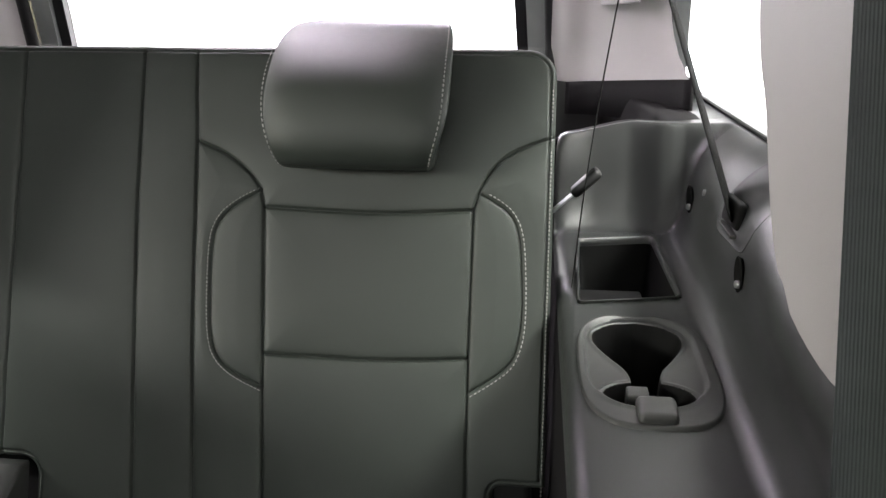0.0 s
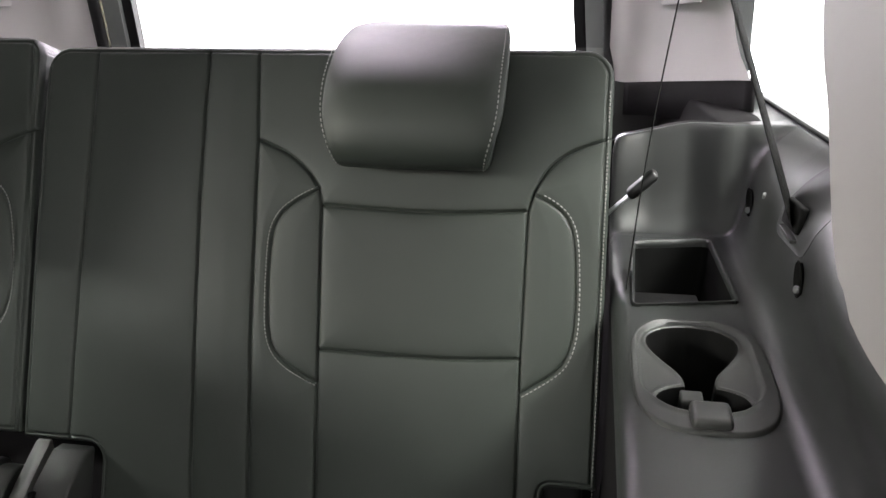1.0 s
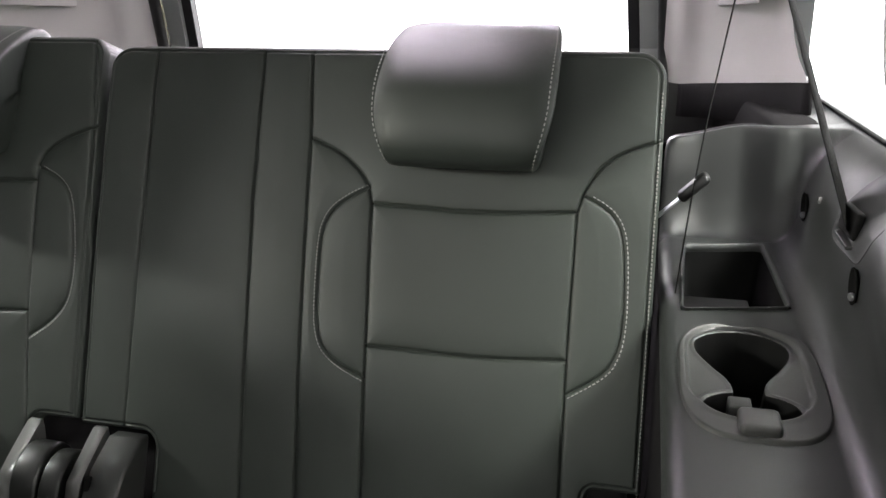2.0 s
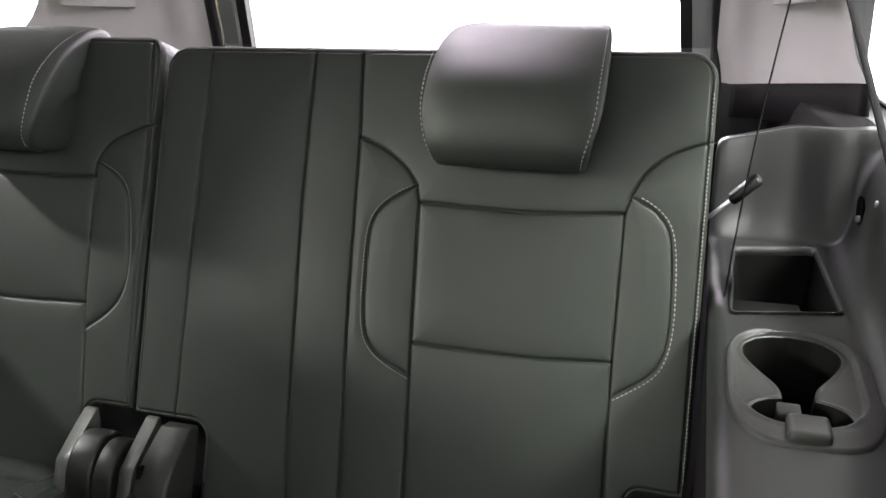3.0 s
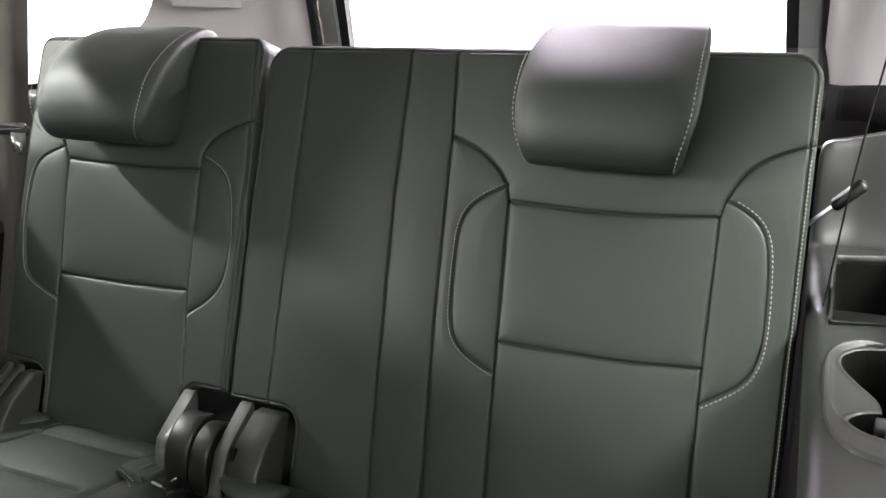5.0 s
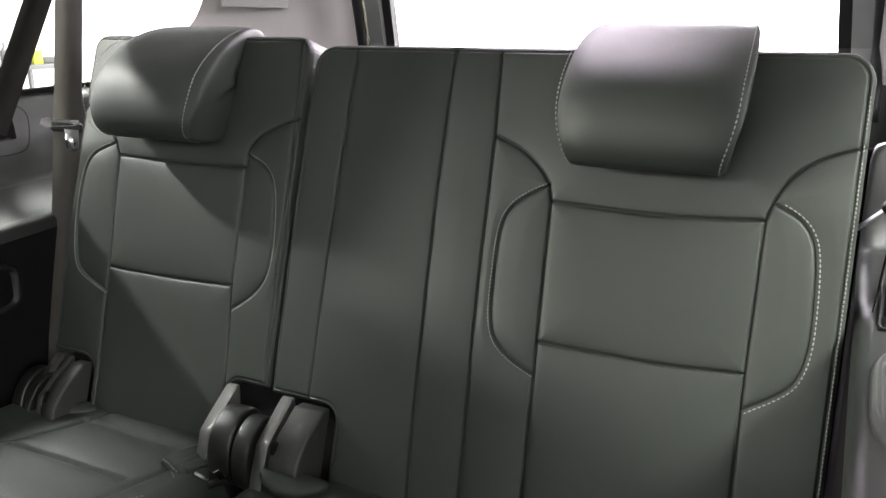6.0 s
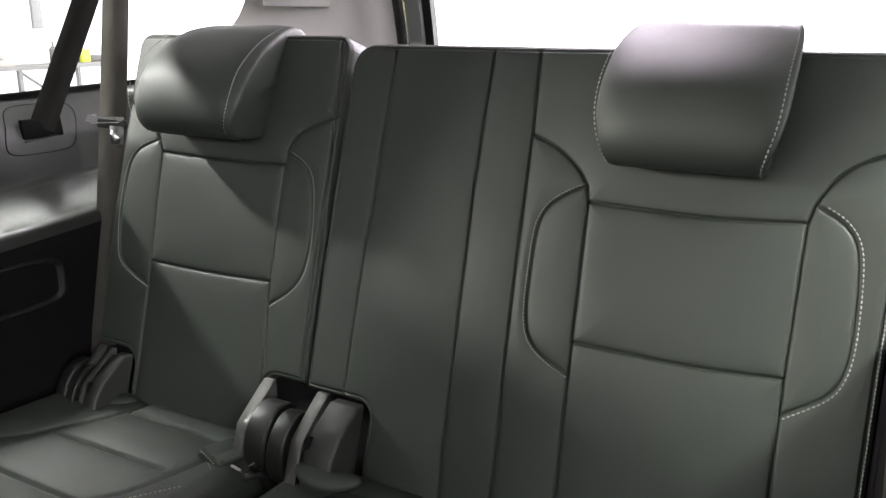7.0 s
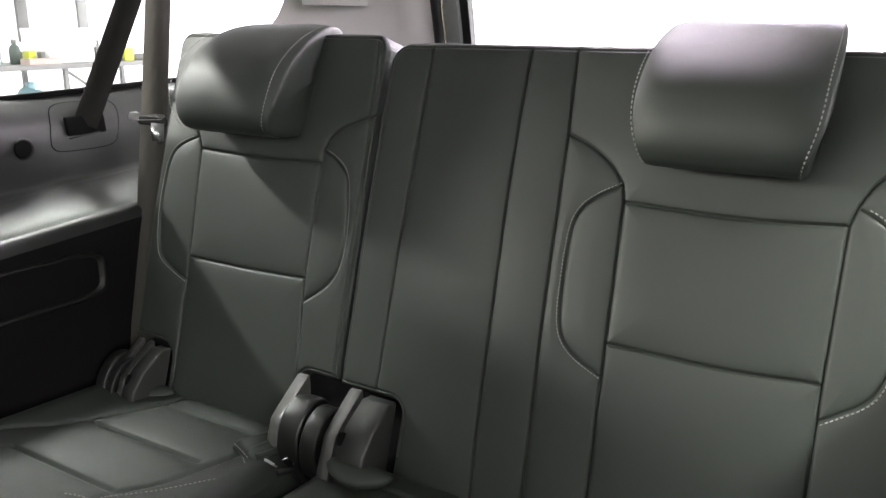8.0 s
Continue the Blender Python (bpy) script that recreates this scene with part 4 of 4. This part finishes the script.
belt_slot("belt_outlet", 1, tuple(SLOT_R), -0.020, 0.047, PLASTIC_SATIN, -0.022, -0.022)
belt_slot("belt_outlet", -1, tuple(SLOT_L), -0.004, 0.044, RUBBER, 0.006, 0.016)


def belt(name, label, guide, slot, tongue, anchor, up_across, down_across, mat_down, tongue_turn, grip_size, grip_mat):
    b = thing(name, label, "seat belt", "third row seat belts", at=tuple(anchor))
    o = Vector(anchor)
    up = [slot.lerp(guide, t) - o for t in np.linspace(0.012 if slot is SLOT_L else -0.02, 1, 12)]
    part("shoulder_strap", strap(up, up_across, 0.046), BELT if mat_down == BELT else BELT_DARK, b, "dark woven strap rising to the roof")
    down = [q - o for q in spline([guide, Vector(tongue), anchor], 30)]
    part("lap_strap", strap(down, down_across, 0.046), mat_down, b, "woven strap hanging beside the seat")
    part("roof_guide", rounded_box((0.05, 0.07, 0.03), 0.008, guide + Vector((0, 0, 0.012)) - o), PLASTIC_SATIN, b, "plastic roof guide")
    part("stop", rounded_box((0.03, 0.03, 0.13), 0.006, guide + Vector((0, 0, 0.07)) - o), PLASTIC_SATIN, b)
    if grip_size:
        m = Matrix.Translation(Vector(tongue) - o) @ tongue_turn
        grip = rounded_box(grip_size, 0.005)
        bmesh.ops.transform(grip, matrix=m, verts=grip.verts)
        part("tongue_grip", grip, grip_mat, b, "moulded plastic tongue grip")
        blade = rounded_box((0.022, 0.0025, 0.042), 0.001, (0, 0, -grip_size[2] / 2 - 0.017))
        bmesh.ops.transform(blade, matrix=m, verts=blade.verts)
        part("tongue_blade", blade, METAL, b, "bright steel blade")
    return b


belt("seat_belt", "black seat belt hanging edge-on beside the wide seat section", GUIDE_R, SLOT_R, (0.6485, 0.05, 0.708), Vector((0.612, -0.03, 0.26)), (0.2, 1, 0.2), (0.085, 1.03, -0.19), BELT,
     Matrix(((0.03, 0.69, 0.72, 0), (1, 0, 0, 0), (0, -0.72, 0.69, 0), (0, 0, 0, 1))), (0.030, 0.013, 0.044), RUBBER)
belt("seat_belt", "grey seat belt hanging beside the narrow seat section", GUIDE_L, SLOT_L, (-0.660, 0.022, 0.728), Vector((-0.634, -0.078, 0.27)), (0.35, 1, 0.0), (0.75, 0.66, 0), BELT_GREY, None, None, None)
plate = thing("belt_tongue", "pale steel belt tongue with a slotted plate on the grey belt", "belt tongue", at=(-0.660, 0.022, 0.728))
wing = slab([(-0.047, -0.004), (-0.043, 0.008), (-0.030, 0.010), (-0.022, 0.003), (0.026, 0.003), (0.030, -0.004), (0.020, -0.012), (-0.036, -0.012)], 0.004, "z", -0.002, 0.001)
bmesh.ops.transform(wing, matrix=Matrix.Translation((0.0, -0.006, 0.004)) @ pose(0, 0, 0, 62, 0, 41) @ Matrix.Diagonal((0.86, 0.8, 1, 1)), verts=wing.verts)
part("cross_plate", wing, METAL, plate, "bright pressed steel cross plate")
shroud = rounded_box((0.052, 0.012, 0.016), 0.004, (0.002, -0.004, -0.006), pose(0, 0, 0, 0, 6, 41))
part("shroud", shroud, RUBBER, plate, "dark moulded shroud")
blade = slab([(-0.011, 0.0), (0.012, 0.0), (0.014, -0.030), (0.010, -0.044), (-0.003, -0.044), (-0.007, -0.030)], 0.0026, "y", -0.0013, 0.0008)
bmesh.ops.transform(blade, matrix=Matrix.Translation((0.012, -0.004, -0.010)) @ pose(0, 0, 0, 0, 8, 41), verts=blade.verts)
part("blade", blade, METAL, plate, "bright steel blade")
part("slot", rounded_box((0.010, 0.0046, 0.007), 0.0012, (0.0135, -0.0035, -0.046), pose(0, 0, 0, 0, 8, 41)), RUBBER, plate, "slot with shade painted black in the blade")

# second-row belt along the front pillar trim
near_belt = thing("second_row_belt", "dark woven second-row seat belt along the pillar trim", "seat belt", at=(0.735, -0.58, 0.30))
part("webbing", strap([Vector((0.0, -0.01 - 0.225 * (0.614 - z), z)) for z in np.linspace(-0.2, 0.9, 14)], (-0.3, 1, 0), 0.075), BELT_NEAR, near_belt)
part("stitched_fold", strap([Vector((-0.003, -0.01 - 0.225 * (0.614 - z), z)) for z in np.linspace(-0.2, -0.1, 4)], (-0.3, 1, 0), 0.079, 0.004), BELT_NEAR, near_belt)


# ---------------------------------------------------------------- hinges
def hinge(seat, x, v, flip=1, base=(0.0, 0.215), skirt=(0.078, -0.190, 0.287), narrow=1.0):
    """Folding hinge at the seat's foot: two pale bracket arms, two drums and a wedge-shaped cover."""
    put = Matrix.Translation(on_seat(x, v, 0.0) - seat.location) @ pose(0, 0, 0, -17.5, 0, 0) @ Matrix.Diagonal((narrow, 0.76, 1.0, 1.0))

    def add(nm, bm, mat, label=""):
        bmesh.ops.transform(bm, matrix=put, verts=bm.verts)
        return part(nm, bm, mat, h, label)

    f, h = flip, seat
    h = add("hinge_base", rounded_box((base[1], 0.03, 0.17), 0.004, (base[0], 0.050, -0.065)), DARK_LINING, "black folding hinge")
    for x0 in (-0.090, 0.012) if narrow == 1.0 else (-0.030, 0.012):
        arm = slab([(q.x, q.y) for q in spline([(-0.012, 0.0, 0), (-0.022, -0.004, 0), (-0.075, -0.058, 0), (-0.082, -0.075, 0), (-0.080, -0.14, 0), (-0.02, -0.14, 0), (0.0, -0.05, 0), (-0.012, 0.0, 0)], 40)[:-1]], 0.020, "x", f * x0, 0.003)
        add("bracket_arm", arm, ARM, "grey satin bracket arm")
    add("drum", drum(0.058, 0.040, "x", (f * -0.046, -0.038, -0.082), 0.005), HINGE, "black round hinge drum")
    add("drum", drum(0.055, 0.030, "x", (f * -0.008, -0.040, -0.086), 0.004), HINGE, "black round hinge drum")
    cover = slab([(0.0, -0.006), (-0.026, -0.010), (-0.070, -0.048), (-0.088, -0.080), (-0.084, -0.14), (0.0, -0.14)], 0.048, "x", f * 0.040, 0.005)
    add("cover", cover, PLASTIC_SATIN, "black plastic hinge cover")
    lip = bmesh.new()
    bmesh.ops.create_uvsphere(lip, u_segments=28, v_segments=14, radius=1.0)
    for q in lip.verts:
        q.co = Vector((0.052 * q.co.x, 0.022 * q.co.y + 0.012 * q.co.x**2, 0.013 * q.co.z))
    bmesh.ops.transform(lip, matrix=Matrix.Translation(Vector((x + f * skirt[0], skirt[1], skirt[2])) - seat.location) @ pose(0, 0, 0, 8, 4, 9), verts=lip.verts)
    part("skirt", lip, LEATHER, h, "padded leather lip before the hinge")
    add("slit", rounded_box((0.008, 0.020, 0.060), 0.002, (f * 0.042, -0.074, -0.085)), WELL)
    return h


hinge(narrow_seat, -0.125, -0.326)
hinge(narrow_seat, -0.565, -0.343, 1, (0.020, 0.13), (0.030, -0.150, 0.279), 0.60)
buckle = thing("buckle_end", "bright steel buckle end in the cushion gap", "buckle", at=(-0.176, -0.222, 0.283))
part("plate", rounded_box((0.017, 0.004, 0.022), 0.0015, (0, 0, 0), pose(0, 0, 0, 50, 20, 10)), METAL, buckle)
part("tip", rounded_box((0.010, 0.003, 0.022), 0.001, (0.022, 0.012, 0.002), pose(0, 0, 0, 25, -25, 40)), METAL, buckle)
part("stalk", tube(spline([(0, 0.01, -0.02), (0.01, 0.04, -0.03), (0.01, 0.07, -0.10)], 10), 0.006), RUBBER, buckle)

# left pocket
pocket = thing("map_pocket", "framed oblong pocket in the lower side trim", "pocket", at=(-0.654, -0.275, 0.472))
bm = bmesh.new()
rings = []
for k, d in ((1.0, 0.0), (1.0, 0.007), (0.96, 0.010), (0.92, 0.008), (0.88, 0.0015)):
    ring = []
    for t in np.linspace(0, 2 * math.pi, 48, endpoint=False):
        c, s = math.cos(t), math.sin(t)
        q = (abs(c) ** 6 + abs(s) ** 6) ** (-1 / 6)
        ring.append(bm.verts.new((d, 0.155 * q * c * (1 - (1 - k) * 0.8), 0.042 * q * s * (1 - (1 - k) * 1.6))))
    rings.append(ring)
for r, s in zip(rings, rings[1:]):
    for i in range(48):
        bm.faces.new((r[i], r[(i + 1) % 48], s[(i + 1) % 48], s[i]))
bmesh.ops.recalc_face_normals(bm, faces=bm.faces)
part("frame", bm, PLASTIC_DARK, pocket, "raised black frame")
part("inner_panel", rounded_box((0.004, 0.285, 0.070), 0.0015, (0.001, 0, 0)), DARK_LINING, pocket)


# ---------------------------------------------------------------- the booth outside
GROUND = -0.55
structure("ground", slab([(-9, -9), (9, -9), (9, 9), (-9, 9)], -0.1, "z", GROUND), CONCRETE, "smooth pale booth floor", "floor")
# Side and rear walls emit light themselves; the front wall is plain paint.
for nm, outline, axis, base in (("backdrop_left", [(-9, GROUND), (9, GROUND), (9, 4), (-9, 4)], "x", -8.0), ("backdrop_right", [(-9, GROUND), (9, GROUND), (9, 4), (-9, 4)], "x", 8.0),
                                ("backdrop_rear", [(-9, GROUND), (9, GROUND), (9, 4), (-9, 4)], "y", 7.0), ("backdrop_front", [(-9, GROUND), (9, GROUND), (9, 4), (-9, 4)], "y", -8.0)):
    structure(nm, slab(outline, 0.1, axis, base), WHITE_WALL if nm == "backdrop_front" else BOOTH_REAR if nm == "backdrop_rear" else BOOTH, "plain white booth wall", "backdrop")
structure("booth_ceiling", slab([(-9, -9), (9, -9), (9, 9), (-9, 9)], 0.1, "z", 4.0), WHITE_WALL, "plain lit white booth ceiling", "ceiling")


def work_table():
    """Long steel bench by the booth's wall, with crossed braces."""
    x, y0, y1, top = -6.5, 2.6, 4.72, 0.54
    t = thing("work_table", "long grey steel work table with diagonal braces", "table", at=(x, (y0 + y1) / 2, GROUND))
    o = t.location.copy()
    part("tabletop", rounded_box((0.7, y1 - y0, 0.045), 0.006, Vector((x, (y0 + y1) / 2, top - 0.022)) - o), STEEL_GREY, t)
    for yy in (y0 + 0.03, 3.62, y1 - 0.03):
        for xx in (x - 0.31, x + 0.31):
            part("leg", rounded_box((0.04, 0.04, top - 0.04 - GROUND), 0.004, Vector((xx, yy, (top - 0.04 + GROUND) / 2)) - o), STEEL_GREY, t)
    for a, b2 in ((y0 + 0.03, 3.3), (3.62, 4.2), (4.69, 4.1)):
        part("brace", tube([Vector((x + 0.3, a, top - 0.05)) - o, Vector((x + 0.3, b2, top - 0.45)) - o], 0.014, 8), STEEL_GREY, t)
    for xx in (x - 0.31, x + 0.31):
        part("end_upright", rounded_box((0.04, 0.05, 0.18), 0.004, Vector((xx, y1 - 0.03, top + 0.088)) - o), STEEL_GREY, t)
    return t


STEEL_GREY = material("grey_painted_steel", (0.20, 0.20, 0.195), 0.6, scale=8)
GREEN = material("dark_green_plastic", (0.05, 0.07, 0.06), 0.4, scale=10)
YELLOW = material("yellow_plastic", (0.54, 0.58, 0.05), 0.45, scale=10)
WHITE = material("white_card", (0.82, 0.82, 0.80), 0.6, scale=10)
TEAL = material("teal_bag_plastic", (0.20, 0.33, 0.36), 0.5, scale=10)
CREAM = material("cream_board", (0.58, 0.56, 0.42), 0.6, scale=5)
DARK = material("dark_grey_frame", (0.12, 0.12, 0.115), 0.5, scale=6)
work_table()


def bottle(at, r, h, mat, label):
    b = thing("bottle", label, "bottle", "bottles on the work table", at=at)
    bm = bmesh.new()
    rings = []
    for rr, z in ((0.9, 0.0), (1.0, 0.02), (1.0, 0.54), (0.8, 0.72), (0.4, 0.80), (0.4, 0.88)):
        rings.append([bm.verts.new((r * rr * math.cos(t), r * rr * math.sin(t), h * z)) for t in np.linspace(0, 2 * math.pi, 16, endpoint=False)])
    for p, q in zip(rings, rings[1:]):
        for i in range(16):
            bm.faces.new((p[i], p[(i + 1) % 16], q[(i + 1) % 16], q[i]))
    bm.faces.new(rings[0][::-1])
    part("body", bm, mat, b)
    part("cap", drum(r * 0.45, h * 0.14, "z", (0, 0, h * 0.94), 0.003, 16), DARK, b, "dark screw cap")
    return b


bottle((-6.4, 3.30, 0.54), 0.048, 0.21, GREEN, "dark green plastic bottle on the work table")
bottle((-6.5, 3.20, 0.54), 0.03, 0.20, GREEN, "short dark green bottle on the work table")
for y, r, h in ((4.20, 0.03, 0.16), (4.28, 0.03, 0.19), (4.37, 0.028, 0.17), (4.46, 0.03, 0.19), (4.55, 0.03, 0.17)):
    bottle((-6.6, y, 0.54), r, h, DARK if h > 0.165 else WHITE, "small dark capped bottle on the work table")


def carton(name, label, size, at, mat):
    c = thing(name, label, "box", "", at=at)
    part("body", rounded_box(size, 0.006, (0, 0, size[2] / 2)), mat, c)
    part("lid", rounded_box((size[0] * 1.01, size[1] * 1.01, size[2] * 0.16), 0.004, (0, 0, size[2] * 0.93)), mat, c)
    return c


carton("carton", "white card box on the work table", (0.4, 0.46, 0.30), (-6.5, 3.79, 0.54), WHITE)
carton("carton", "small yellow plastic box on the work table", (0.10, 0.07, 0.11), (-6.4, 3.43, 0.54), YELLOW)
carton("carton", "small yellow plastic box on the work table", (0.12, 0.10, 0.12), (-6.25, 4.32, 0.54), YELLOW)
carton("carton", "black tool case on the work table", (0.14, 0.20, 0.13), (-6.35, 4.12, 0.54), DARK)
carton("carton", "flat white card box on the work table", (0.3, 0.30, 0.11), (-6.6, 3.05, 0.54), WHITE)
carton("carton", "black camera case on the work table", (0.06, 0.04, 0.10), (-6.34, 3.505, 0.54), DARK)
RED = material("dull_red_plastic", (0.42, 0.33, 0.30), 0.5, scale=10)
for sx, sy, sz, px, py, m, text in ((0.14, 0.30, 0.05, -6.22, 3.42, RED, "small dull red box on the work table"), (0.08, 0.07, 0.10, -6.55, 3.46, DARK, "small black box on the work table"),
                                    (0.10, 0.12, 0.06, -6.3, 4.48, DARK, "low black box on the work table"), (0.09, 0.08, 0.14, -6.62, 4.08, WHITE, "upright white card box on the work table"),
                                    (0.12, 0.16, 0.03, -6.28, 4.20, DARK, "flat black tool tray on the work table")):
    carton("carton", text, (sx, sy, sz), (px, py, 0.54), m)
bag = thing("rubbish_bag", "teal plastic bag under the work table", "bag", at=(-6.3, 3.34, GROUND))
bm = bmesh.new()
bmesh.ops.create_icosphere(bm, subdivisions=4, radius=0.5)
for v in bm.verts:
    n = noise.noise(v.co * 4) * 0.06 + noise.noise(v.co * 11) * 0.03
    v.co = Vector((v.co.x * 0.6, v.co.y * (0.42 - 0.12 * v.co.z), (v.co.z + 0.5) * 0.90)) + v.co * n
part("sack", bm, TEAL, bag)
part("knot", drum(0.04, 0.08, "z", (0, 0, 0.90), 0.01, 14), TEAL, bag)
board = thing("wall_board", "dark-framed cream board on the booth wall", "board", at=(-7.9, 4.70, 1.34))
part("panel", rounded_box((0.02, 0.54, 1.1), 0.004), CREAM, board)
for y in (-0.36, 0.36):
    part("frame_upright", rounded_box((0.04, 0.12, 1.3), 0.006, (0.02, y, 0)), DARK, board)
part("frame_rail", rounded_box((0.04, 0.6, 0.10), 0.006, (0.02, 0, -0.60)), DARK, board)
